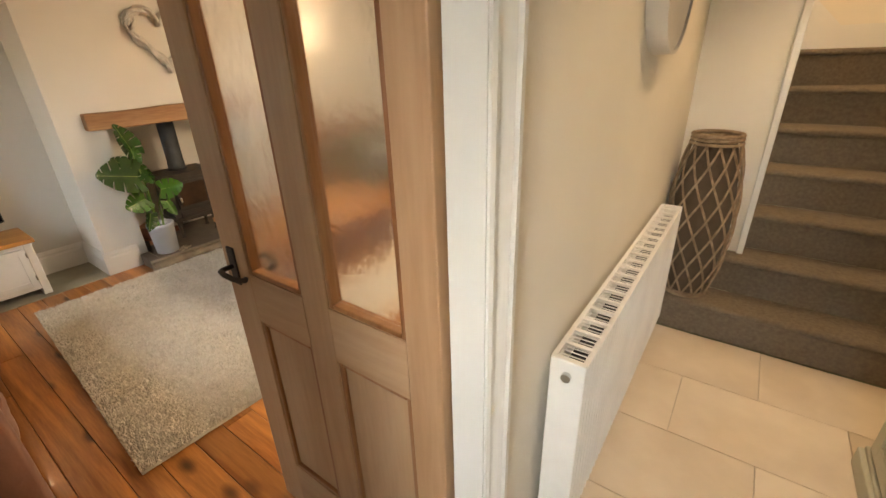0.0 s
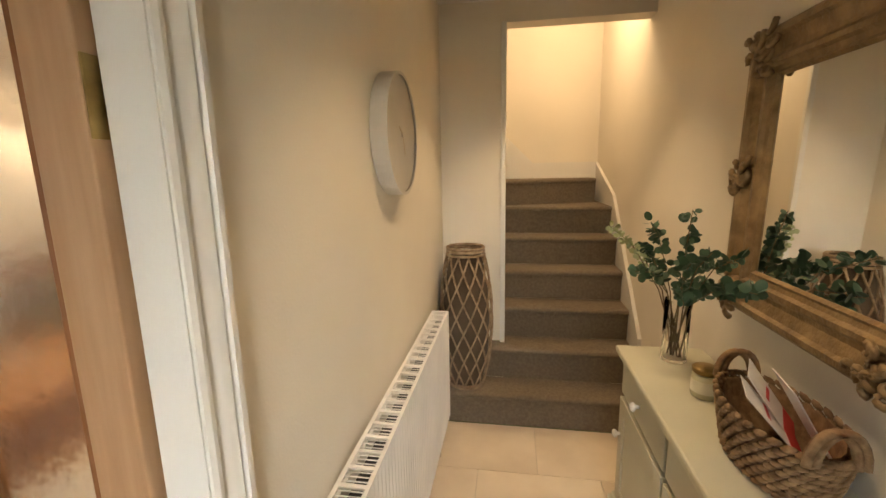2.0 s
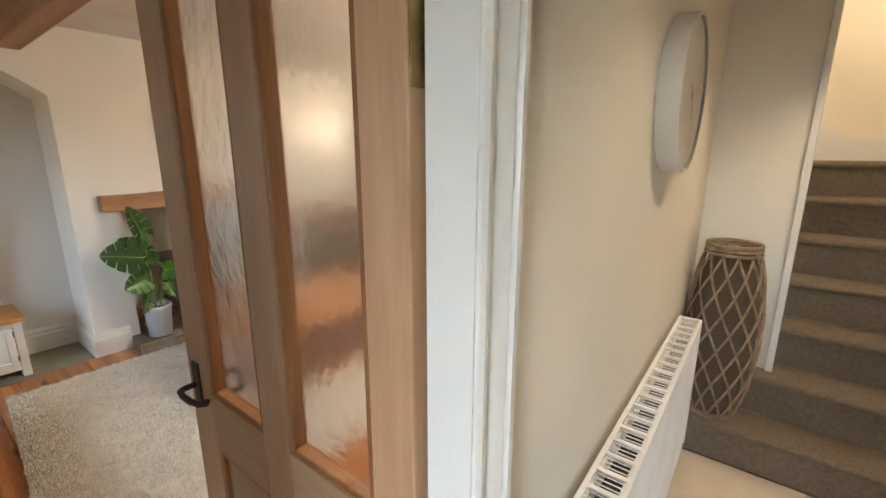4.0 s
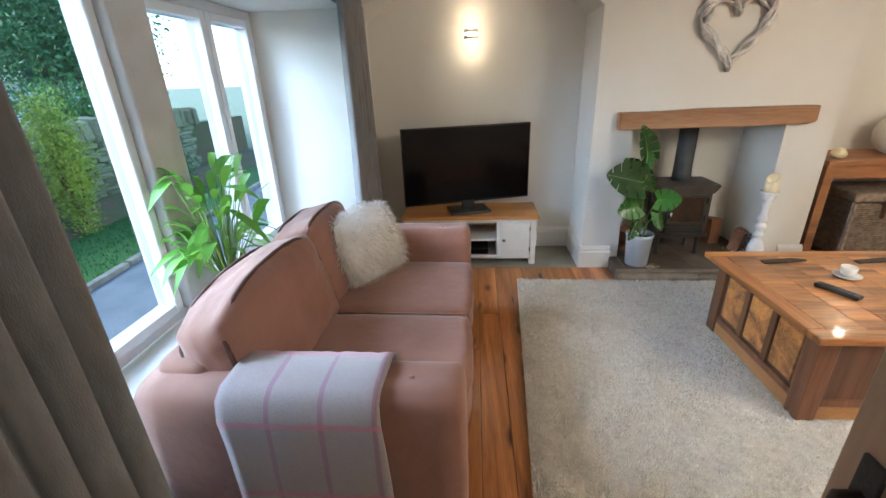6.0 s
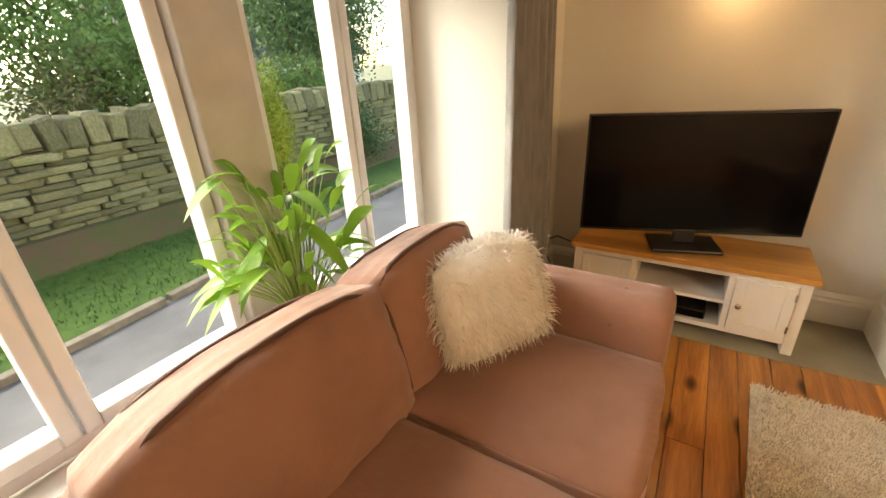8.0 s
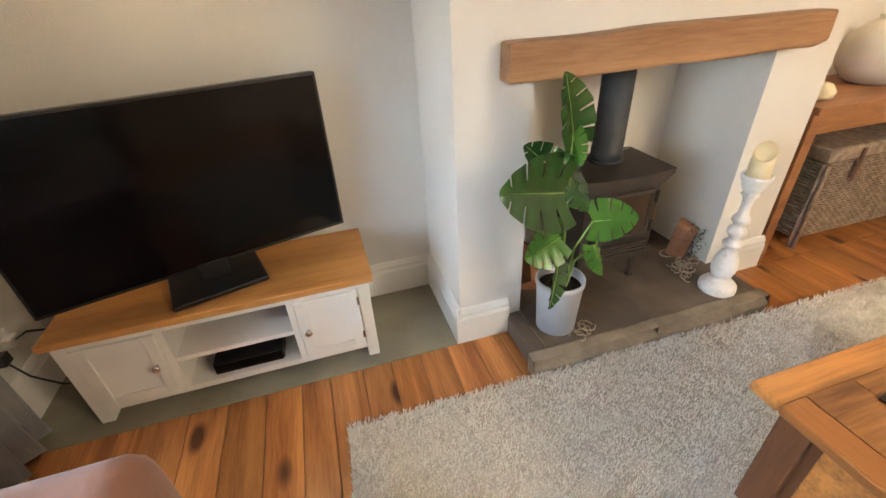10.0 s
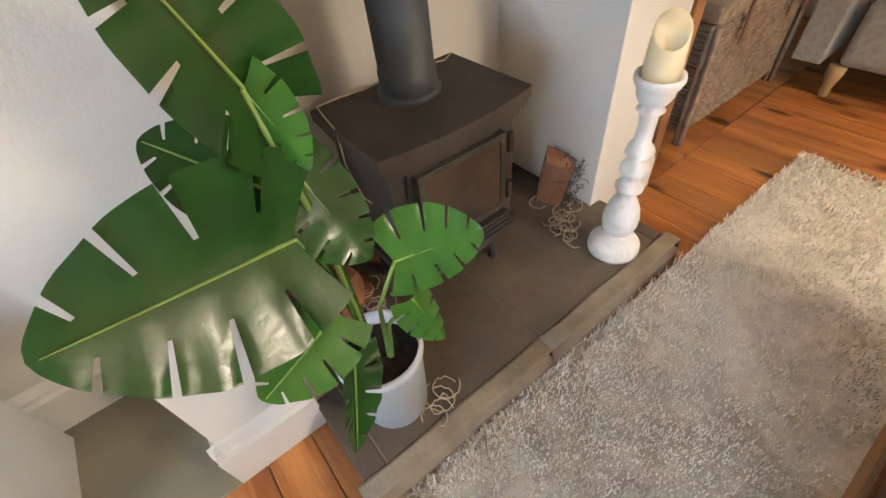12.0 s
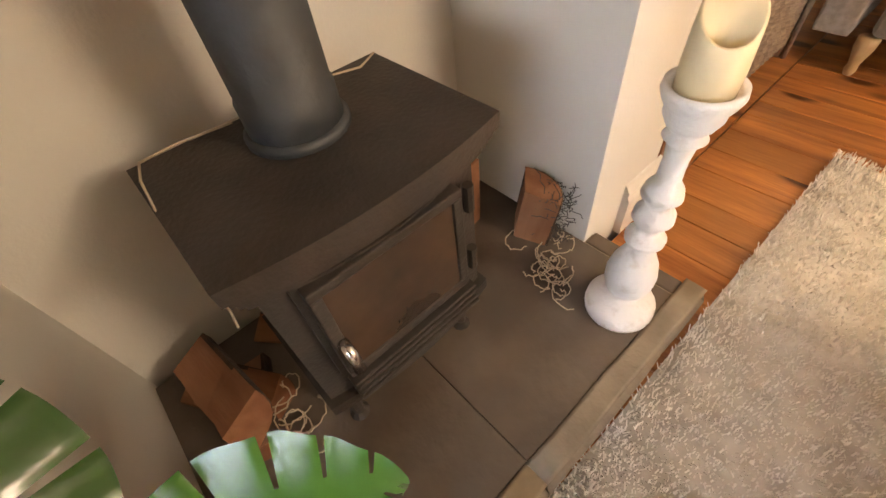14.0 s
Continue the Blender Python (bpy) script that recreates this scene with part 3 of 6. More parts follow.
TWINE = mat("wire_twine", (0.55, 0.45, 0.32), None, 0.6, 20, 0.1, 90)


def log(x, y, z, length, r, m, ends=True):
    """Split firewood: a wedge of a trunk with its bark side."""
    o = thing("firewood_log", "split firewood log with rough bark on the hearth", "log", x, y, z, group="firewood")
    o.matrix_world = pose(x, y, z) @ m
    pts = [(0.0, 0.0)] + [(r * math.cos(a), r * math.sin(a)) for a in [i * 1.9 / 7 for i in range(8)]]
    bm = bmesh.new()
    add_prism(bm, pts, 2, 0, length)
    bmesh.ops.subdivide_edges(bm, edges=[e for e in bm.edges if abs(e.verts[0].co.z - e.verts[1].co.z) > 0.01], cuts=5)
    for v in bm.verts:
        v.co += 0.006 * Vector((noise.noise(v.co * 17), noise.noise(v.co * 13 + Vector((5, 0, 0))), 0))
    part("split_face", bm, SPLIT, o, local=True)
    b2 = bmesh.new()
    q = [((r + 0.004) * math.cos(i * 1.9 / 7), (r + 0.004) * math.sin(i * 1.9 / 7)) for i in range(8)]
    q += [((r - 0.004) * math.cos(i * 1.9 / 7), (r - 0.004) * math.sin(i * 1.9 / 7)) for i in reversed(range(8))]
    add_prism(b2, q, 2, 0.002, length - 0.002)
    part("bark", b2, BARK, o, local=True)
    return o


log(-4.17, 2.655, 0.086, 0.17, 0.09, pose(0, 0, 0, 0, 8, 20))
log(-4.27, 2.56, 0.086, 0.21, 0.085, pose(0, 0, 0, 0, 0, 100))
log(-4.38, 1.79, 0.09, 0.24, 0.10, pose(0, 0, 0, 0, 82, 30))
log(-4.36, 1.90, 0.09, 0.22, 0.09, pose(0, 0, 0, 0, 84, -20))
log(-4.38, 1.83, 0.185, 0.24, 0.09, pose(0, 0, 0, 0, 80, 8))
log(-4.40, 1.98, 0.09, 0.16, 0.07, pose(0, 0, 0, 0, 85, 40))


def tangle(name, label, pts, r=0.0016, seed=1, loops=5, spread=0.06):
    rnd = random.Random(seed)
    t = thing(name, label, "fairy lights", *pts[0])
    for _ in range(loops):
        cx, cy, cz = rnd.choice(pts)
        cx += rnd.uniform(-spread, spread)
        cy += rnd.uniform(-spread, spread)
        a0, rad = rnd.uniform(0, 6), rnd.uniform(0.015, 0.04)
        dx, dy, a = rnd.uniform(-0.002, 0.003), rnd.uniform(-0.002, 0.004), a0
        path = []
        for i in range(20):
            a += rnd.uniform(0.2, 0.42)
            path.append((cx + rad * math.cos(a) + i * dx, cy + rad * math.sin(a) + i * dy, cz + r + abs(0.012 * math.sin(i * 1.3 + a0))))
        part("wire_loop", tube(path, r, 5), TWINE, t, smooth=True)
    return t


tangle("fairy_light_wire", "tangled pale fairy light wire on the hearth", [(-4.03, 2.60, 0.086), (-3.98, 2.56, 0.086), (-4.08, 2.66, 0.086)], 0.0017, 3, 14, 0.05)
tangle("fairy_light_wire", "pale fairy light wire beside the logs", [(-4.15, 1.96, 0.087), (-4.2, 1.93, 0.13)], 0.0016, 6, 8, 0.05)
tangle("fairy_light_wire", "pale fairy light wire round the plant pot", [(-3.80, 1.93, 0.086), (-3.83, 1.97, 0.086)], 0.0016, 9, 5, 0.03)
bm = tube([(-4.30, 2.10, 0.645), (-4.285, 2.20, 0.65), (-4.30, 2.30, 0.646), (-4.26, 2.37, 0.652), (-4.295, 2.42, 0.646)], 0.0018, 5)
add_tube(bm, [(-4.30, 2.03, 0.646), (-4.25, 2.02, 0.65), (-4.18, 2.014, 0.64), (-4.17, 2.008, 0.56), (-4.12, 2.008, 0.50), (-4.08, 2.006, 0.51)], 0.0018, 5)
add_tube(bm, [(-4.30, 2.03, 0.646), (-4.30, 2.08, 0.648), (-4.29, 2.16, 0.646)], 0.0018, 5)
whole("fairy_light_wire", bm, TWINE, "pale fairy light wire draped over the stove", "fairy lights", smooth=True)
bm = bmesh.new()
rnd = random.Random(5)
for _ in range(150):
    a, h = rnd.uniform(0, math.tau), rnd.uniform(0, 0.16)
    p = Vector((-4.10 + 0.05 * math.cos(a) * rnd.uniform(0.6, 1), 2.725 + 0.035 * math.sin(a), 0.086 + h))
    q = p + Vector((rnd.uniform(-0.03, 0.03), rnd.uniform(-0.03, 0.015), rnd.uniform(-0.01, 0.05)))
    add_tube(bm, [p, (p + q) / 2 + Vector((0.008, 0, 0.008)), q], 0.0012, 3)
whole("kindling", bm, mat("grey_twigs", (0.11, 0.10, 0.09), (0.07, 0.06, 0.05), 0.9, 9, 0.1), "grey dry twigs tucked beside the log", "kindling", kind="stuff")

CHALK = mat("chalk_white", (0.80, 0.77, 0.74), (0.62, 0.56, 0.50), 0.7, 26, 0.35, 60, lo=0.56, hi=0.74)
WAX = mat("candle_wax", (0.78, 0.66, 0.42), (0.74, 0.62, 0.38), 0.5, 5, 0.05, 40)
cs = thing("candlestick", "tall distressed white turned wood candlestick on the hearth", "candlestick", -3.848, 2.654, 0.085)
prof = [(0.078, 0.058), (0.080, 0.070), (0.078, 0.088), (0.066, 0.103), (0.040, 0.116), (0.030, 0.126), (0.033, 0.134), (0.046, 0.146), (0.054, 0.172), (0.055, 0.198), (0.048, 0.232), (0.034, 0.264), (0.026, 0.284), (0.031, 0.292), (0.040, 0.304), (0.041, 0.314), (0.031, 0.328), (0.026, 0.338), (0.032, 0.350), (0.040, 0.366), (0.038, 0.382), (0.028, 0.40), (0.030, 0.412), (0.038, 0.424), (0.034, 0.442), (0.026, 0.46), (0.024, 0.50), (0.028, 0.535), (0.036, 0.548), (0.030, 0.558), (0.038, 0.572), (0.046, 0.588), (0.046, 0.60), (0.054, 0.612), (0.060, 0.626), (0.058, 0.638), (0.048, 0.634), (0.040, 0.622)]
prof = [(r * (0.96 if z < 0.12 else 0.93 if r > 0.033 else 0.80), 0.085 + (z - 0.058) * 0.953) for r, z in prof]
part("stem", lathe(prof, -3.848, 2.654, 32), CHALK, cs, smooth=True)
cd = lathe([(0.040, 0.622), (0.041, 0.66), (0.040, 0.70), (0.038, 0.735), (0.034, 0.737), (0.012, 0.70), (0.006, 0.69)], -3.848, 2.654, 24)
for v in cd.verts:
    if v.co.z > 0.68:
        v.co.z += 0.03 * math.sin(math.atan2(v.co.y - 2.654, v.co.x + 3.848) * 1.0 - 0.6) - 0.008
part("candle", cd, WAX, cs, "cream pillar candle burnt down unevenly", smooth=True)

# monstera in a pale pot
GREEN = mat("monstera_leaf", (0.022, 0.080, 0.013), (0.014, 0.055, 0.011), 0.22, 7, 0.12, 30, spec=0.6)
GREEN2 = mat("monstera_leaf_young", (0.055, 0.165, 0.018), (0.035, 0.115, 0.015), 0.26, 7, 0.12, 30, spec=0.55)
RIB = mat("leaf_rib", (0.22, 0.36, 0.08), None, 0.5, 9, 0.05)
POTGREY = mat("pot_pale_blue", (0.50, 0.53, 0.58), (0.46, 0.49, 0.54), 0.55, 8, 0.05, 50)
SOIL = mat("soil", (0.02, 0.015, 0.012), (0.04, 0.03, 0.02), 0.95, 60, 0.8, 120)


def leaf_mesh(length, width, slits=4, cup=0.12, droop=0.2):
    """A heart-shaped split leaf lying along +y from its stalk, with narrow slots between the side veins."""
    bm = bmesh.new()
    ts = []
    for k in range(slits):
        c = 0.16 + 0.66 * k / (slits - 1)
        ts += [(c - 0.016, 0), (c - 0.009, 1), (c + 0.009, 1), (c + 0.016, 0)]
    marks = [(0.0, 0)] + ts + [(1.0, 0)]
    rowsdef = []
    for (t0, c0), (t1, c1) in zip(marks, marks[1:]):
        rowsdef.append((t0, c0))
        if not c0 and not c1 and t1 - t0 > 0.05:
            rowsdef += [(t0 + (t1 - t0) * q / 5, 0) for q in range(1, 5)]
    rowsdef.append((1.0, 0))
    for s in (-1, 1):
        rows = []
        for t, cut in rowsdef:
            w = width * max(0.0, math.sin(math.pi * (0.12 + 0.88 * t) ** 0.62)) ** 0.78
            y0 = length * t * 0.96
            rise = 0.34 * w * (0.35 + t) - 0.20 * length * max(0, 1 - t * 2.4)
            reach = 0.42 if cut else 1.0
            row = []
            for u in (0, 0.2, 0.42, 0.6, 0.8, 0.93, 1.0):
                q = min(u, reach)
                x = w * q
                y = y0 + rise * q ** 1.25
                z = cup * length * (q * w / max(width, 1e-4)) ** 1.4 * 0.6 - droop * length * (max(0, y) / length) ** 2
                z += 0.010 * length * math.sin((t - 0.16) / 0.66 * (slits - 1) * math.tau) * q
                row.append(bm.verts.new((s * x, y, z)))
            rows.append(row)
        for a, b in zip(rows, rows[1:]):
            for k in range(6):
                bm.faces.new((a[k], a[k + 1], b[k + 1], b[k]))
    bmesh.ops.remove_doubles(bm, verts=bm.verts, dist=1e-5)
    bmesh.ops.dissolve_degenerate(bm, edges=bm.edges, dist=1e-5)
    return bm


def leaf_pose(base, tip, side):
    """The pose of a leaf that runs from base to tip and is broad along side."""
    d = (Vector(tip) - Vector(base)).normalized()
    w = Vector(side) - d * Vector(side).dot(d)
    w.normalize()
    n = w.cross(d)
    m = Matrix((w, d, n)).transposed().to_4x4()
    return Matrix.Translation(base) @ m, (Vector(tip) - Vector(base)).length


plant = thing("monstera_plant", "artificial monstera with split leaves in a pale pot", "house plant", -3.89, 1.855, 0.085)
PX, PY = -3.89, 1.855
pot = part("pot", lathe([(0.074, 0.085), (0.078, 0.087), (0.091, 0.30), (0.096, 0.305), (0.096, 0.325), (0.088, 0.327), (0.085, 0.285)], PX, PY, 32, cap=False), POTGREY, plant, "pale blue-grey pot", smooth=True)
part("soil", lathe([(0.001, 0.288), (0.04, 0.292), (0.086, 0.286)], PX, PY, 20), SOIL, pot)
# base, tip, broad side, half width, droop, young
LEAVES = (
    ((-3.845, 1.795, 0.715), (-3.770, 1.530, 0.79), (-0.35, 0.25, 0.9), 0.128, 0.04, 0),
    ((-3.905, 1.842, 0.770), (-3.815, 1.868, 0.635), (0.05, 0.87, -0.45), 0.076, 0.10, 0),
    ((-3.830, 1.915, 0.590), (-3.785, 2.065, 0.60), (-0.30, 0.30, 0.90), 0.078, 0.14, 1),
    ((-3.870, 1.825, 0.880), (-3.812, 1.745, 1.105), (-0.35, 0.82, -0.25), 0.076, 0.05, 0),
    ((-3.862, 1.815, 0.905), (-3.84, 1.85, 0.80), (0.6, 0.7, 0.1), 0.036, 0.08, 1),
    ((-3.845, 1.800, 0.545), (-3.79, 1.645, 0.515), (-0.35, 0.2, 0.9), 0.085, 0.08, 1),
    ((-3.83, 1.795, 0.435), (-3.725, 1.715, 0.325), (0.6, -0.8, 0.0), 0.055, 0.03, 0),
    ((-3.815, 1.925, 0.50), (-3.785, 1.955, 0.375), (-0.3, 0.9, 0.1), 0.045, 0.05, 1),
    ((-3.90, 1.800, 0.760), (-3.955, 1.70, 0.865), (-0.5, 0.5, 0.6), 0.07, 0.08, 0),
)
for base, tip, side, W, droop, young in LEAVES:
    m, L = leaf_pose(base, tip, side)
    bm = leaf_mesh(L, W, 4, 0.20, droop)
    bmesh.ops.transform(bm, matrix=m, verts=bm.verts)
    lf = part("leaf", bm, GREEN2 if young else GREEN, plant, smooth=True)
    rb = tube([m @ Vector((0, L * t, 0.002 - droop * L * t * t)) for t in (0, 0.25, 0.5, 0.75, 0.93)], 0.0028, 5, 0.0008)
    part("midrib", rb, RIB, lf)
    b = Vector(base)
    root = Vector((PX + (b.x - PX) * 0.25, PY + (b.y - PY) * 0.25, 0.29))
    mid = Vector((PX + (b.x - PX) * 0.45, PY + (b.y - PY) * 0.4, 0.29 + (b.z - 0.29) * 0.6))
    part("stalk", tube([root, root.lerp(mid, 0.5), mid, mid.lerp(b, 0.6), b], 0.0055, 6, 0.0035), RIB if young else GREEN2, plant, smooth=True)

# heart wreath
HEARTW = mat("bleached_willow", (0.74, 0.71, 0.66), (0.55, 0.51, 0.46), 0.85, 18, 0.3, 50)
wreath = thing("heart_wreath", "bleached willow heart wreath hung over the mantel", "wreath", -4.0, 2.287, 1.665)
rnd = random.Random(11)
for k in range(13):
    pts = []
    ph, wob, rr = rnd.uniform(0, 6.28), rnd.uniform(2, 4), rnd.uniform(0.016, 0.045)
    for i in range(41):
        t = math.tau * i / 40
        hx, hz = 16 * math.sin(t) ** 3, 13 * math.cos(t) - 5 * math.cos(2 * t) - 2 * math.cos(3 * t) - math.cos(4 * t)
        o = rr * math.cos(i * 0.9 * (1 if k % 2 else -1) + ph)
        pts.append((-3.992 + rr * 0.8 * math.sin(i * 0.9 + ph) + 0.008, 2.287 + hx * (0.0125 + o * 0.05), 1.665 + hz * (0.0135 + o * 0.05)))
    part("twig", tube(pts, 0.0095, 5), HEARTW, wreath, smooth=True)

# ---- wall sconces ----
CERAMIC = mat("sconce_ceramic", (0.72, 0.68, 0.60), None, 0.4, 5, 0.03)
BULB = glow("bulb", (1.0, 0.80, 0.52), 4)


def sconce(y, z):
    s = thing("wall_sconce", "lit cream up-and-down wall sconce on the alcove wall", "wall light", XB, y, z, group="wall sconces")
    part("back_plate", box(XB, y - 0.03, z - 0.03, XB + 0.012, y + 0.03, z + 0.03, bevel=0.003), CHROME, s)
    for dz0, dz1 in ((-0.034, -0.012), (0.012, 0.034)):
        r = bmesh.new()
        prof = [(0.050, z + dz0), (0.053, z + dz0), (0.053, z + dz1), (0.050, z + dz1), (0.050, z + dz0)]
        add_lathe(r, prof, XB + 0.105, y, 24, cap=False)
        part("ring", r, CERAMIC, s, smooth=False)
    part("arm", tube([(XB + 0.01, y, z), (XB + 0.09, y, z)], 0.007), CHROME, s)
    part("bulb", lathe([(0.004, z - 0.045), (0.016, z - 0.042), (0.018, z), (0.016, z + 0.042), (0.004, z + 0.045)], XB + 0.105, y, 14), BULB, s, smooth=True)


sconce(0.63, 1.715)
sconce(3.92, 1.765)

# ---- television and unit ----
unit = thing("tv_unit", "white painted TV unit with oak top and shelf", "tv unit", -4.24, 0.61, 0)
WHITE = mat("unit_white", (0.74, 0.72, 0.68), (0.70, 0.68, 0.63), 0.45, 6, 0.04, 60)
part("top", box(-4.44, 0.07, 0.385, -4.04, 1.15, 0.413, bevel=0.005), OAKTOP, unit, "honey oak top")
F, K = -4.062, -4.42
for a in ((K, 0.09, 0.0, F, 0.135, 0.384), (K, 1.085, 0.0, F, 1.13, 0.384)):
    part("end_panel", box(*a, bevel=0.003), WHITE, unit)
part("back", box(K, 0.135, 0.05, K + 0.012, 1.085, 0.384), WHITE, unit)
part("bottom", box(K + 0.012, 0.135, 0.05, F - 0.004, 1.085, 0.075), WHITE, unit)
part("rail", box(F - 0.02, 0.135, 0.355, F, 1.085, 0.384, bevel=0.002), WHITE, unit)
for y in (0.40, 0.835):
    part("divider", box(K + 0.012, y - 0.012, 0.075, F - 0.002, y + 0.012, 0.355), WHITE, unit)
part("shelf", box(K + 0.012, 0.412, 0.20, F - 0.01, 0.823, 0.218), WHITE, unit)
for y0, y1, ky in ((0.138, 0.386, 0.355), (0.85, 1.082, 0.878)):
    d = part("door", box(F - 0.018, y0, 0.078, F + 0.002, y1, 0.352, bevel=0.002), WHITE, unit)
    for b in ((y0, 0.078, y0 + 0.04, 0.352), (y1 - 0.04, 0.078, y1, 0.352), (y0 + 0.04, 0.078, y1 - 0.04, 0.118), (y0 + 0.04, 0.312, y1 - 0.04, 0.352)):
        part("door_frame", box(F + 0.002, b[0], b[1], F + 0.009, b[2], b[3], bevel=0.002), WHITE, d)
    kn = lathe([(0.006, 0), (0.006, 0.010), (0.013, 0.016), (0.014, 0.022), (0.009, 0.027)], 0, 0, 14)
    bmesh.ops.transform(kn, matrix=pose(F + 0.008, ky, 0.218, 0, 90, 0), verts=kn.verts)
    part("knob", kn, CHROME, d, "steel knob", smooth=True)
for z in (0.12, 0.29):
    part("hinge", box(F + 0.009, 1.076, z, F + 0.013, 1.085, z + 0.035), CHROME, unit)
rec = thing("media_box", "black media box on the unit shelf", "media box", -4.2, 0.63, 0.075)
part("case", box(-4.33, 0.50, 0.0755, -4.09, 0.76, 0.125, bevel=0.008), BLACK, rec)
part("front_panel", box(-4.09, 0.505, 0.08, -4.086, 0.755, 0.12), SCREEN, rec)

tv = thing("television", "large black flat television on an oak topped unit", "television", -4.227, 0.596, 0.4145, 16.4)
part("housing", box(-0.03, -0.515, 0.07, 0.006, 0.515, 0.668, bevel=0.004), BLACK, tv, local=True)
part("screen", box(0.006, -0.505, 0.084, 0.0085, 0.505, 0.659), SCREEN, tv, "switched-off black screen", local=True)
part("neck", box(-0.02, -0.05, 0.018, 0.01, 0.05, 0.09, bevel=0.006), BLACK, tv, local=True)
part("stand", box(-0.10, -0.16, 0.0, 0.12, 0.16, 0.018, bevel=0.005), BLACK, tv, local=True)

sk = thing("wall_socket", "white double wall socket with black plug", "socket", -4.2, Y0, 0.28)
part("plate", box(-4.31, Y0, 0.255, -4.165, Y0 + 0.012, 0.342, bevel=0.003), WHITE, sk)
part("plug", box(-4.215, Y0 + 0.012, 0.265, -4.17, Y0 + 0.05, 0.31, bevel=0.006), BLACK, sk, "black mains plug")
part("plug", box(-4.295, Y0 + 0.012, 0.285, -4.25, Y0 + 0.05, 0.325, bevel=0.006), WHITE, sk)
part("cable", tube([(-4.19, Y0 + 0.04, 0.27), (-4.18, Y0 + 0.08, 0.2), (-4.22, Y0 + 0.12, 0.1), (-4.28, Y0 + 0.18, 0.02), (-4.36, Y0 + 0.24, 0.012), (-4.40, 0.12, 0.012)], 0.004, 6), BLACK, sk, smooth=True)
part("cable", tube([(-4.27, Y0 + 0.05, 0.31), (-4.26, Y0 + 0.1, 0.34), (-4.30, Y0 + 0.17, 0.30), (-4.36, Y0 + 0.2, 0.26)], 0.004, 6), BLACK, sk, smooth=True)

# ---- sofa ----
sofa = thing("sofa", "tan two-seat sofa with dark piping and buttoned arms", "sofa", -2.6, 0.15, 0)
part("base", box(-3.36, -0.34, 0.07, -1.84, 0.585, 0.26, bevel=0.02), LEATHER, sofa)
part("back_frame", box(-3.30, -0.36, 0.2, -1.90, -0.17, 0.64, bevel=0.045, seg=4), LEATHER, sofa, smooth=True)
for x in (-3.3, -1.9):
    for y in (-0.30, 0.53):
        part("foot", lathe([(0.02, 0.0), (0.026, 0.03), (0.028, 0.075)], x, y, 12), DARKWOOD, sofa)


def sofa_arm(x0, x1, buttons):
    bm = box(x0, -0.36, 0.07, x1, 0.625, 0.605)
    bmesh.ops.subdivide_edges(bm, edges=bm.edges, cuts=13, use_grid_fill=True)
    cx = (x0 + x1) / 2
    for v in bm.verts:
        x, y, z = v.co
        u, w = (x - cx) / ((x1 - x0) / 2), (z - 0.07) / 0.535
        top = max(0, (w - 0.72) / 0.28)
        v.co.x = cx + u * (x1 - x0) / 2 * (1 - 0.16 * top ** 3) * (1 + 0.05 * math.sin(w * 3))
        v.co.z = z - 0.03 * top * abs(u) ** 4
        fy = max(0, (y - 0.5) / 0.125)
        v.co.y = y - 0.02 * fy * (abs(u) ** 6 + top ** 6)
        for by, bz, side in buttons:
            q = (y - by) ** 2 + ((z - bz) ** 2 if side else (x - cx) ** 2)
            if (side and u * side > 0.9) or (not side and w > 0.95):
                dip = 0.014 * math.exp(-q / 0.0018)
                if side:
                    v.co.x -= side * dip
                else:
                    v.co.z -= dip
        v.co += 0.003 * Vector((noise.noise(v.co * 6), noise.noise(v.co * 5), noise.noise(v.co * 7)))
    a = part("arm", bm, LEATHER, sofa, smooth=True)
    for by, bz, side in buttons:
        b = lathe([(0.011, -0.004), (0.012, 0.001), (0.008, 0.006), (0.002, 0.007)], 0, 0, 12)
        m = pose(cx + side * ((x1 - x0) / 2 - 0.006), by, bz, 0, 90 * side, 0) if side else pose(cx, by, 0.594, 0, 0, 0)
        bmesh.ops.transform(b, matrix=m, verts=b.verts)
        part("button", b, LEATHER, a, smooth=True)
    return a


sofa_arm(-2.035, -1.795, [(-0.10, 0, 0), (0.46, 0, 0), (0.17, 0, 0)])
sofa_arm(-3.405, -3.175, [(-0.10, 0, 0), (0.17, 0, 0), (0.46, 0, 0), (0.18, 0.50, 1), (0.44, 0.50, 1), (-0.08, 0.50, 1)])
for i, (x0, x1) in enumerate(((-3.18, -2.585), (-2.58, -2.03))):
    bm = cushion(x1 - x0, 0.80, 0.19, 0.16, 14, 0.003, i * 7)
    bmesh.ops.transform(bm, matrix=pose((x0 + x1) / 2, 0.24, 0.34), verts=bm.verts)
    s = part("seat_cushion", bm, LEATHER, sofa, smooth=True)
    p = [(x0 + 0.02, 0.615, 0.405), (x0 + 0.1, 0.632, 0.41), (x1 - 0.1, 0.632, 0.41), (x1 - 0.02, 0.615, 0.405), (x1 - 0.008, 0.55, 0.41), (x1 - 0.006, 0.0, 0.412)]
    part("piping", tube(p, 0.0045, 6), LEATHER, s, smooth=True)
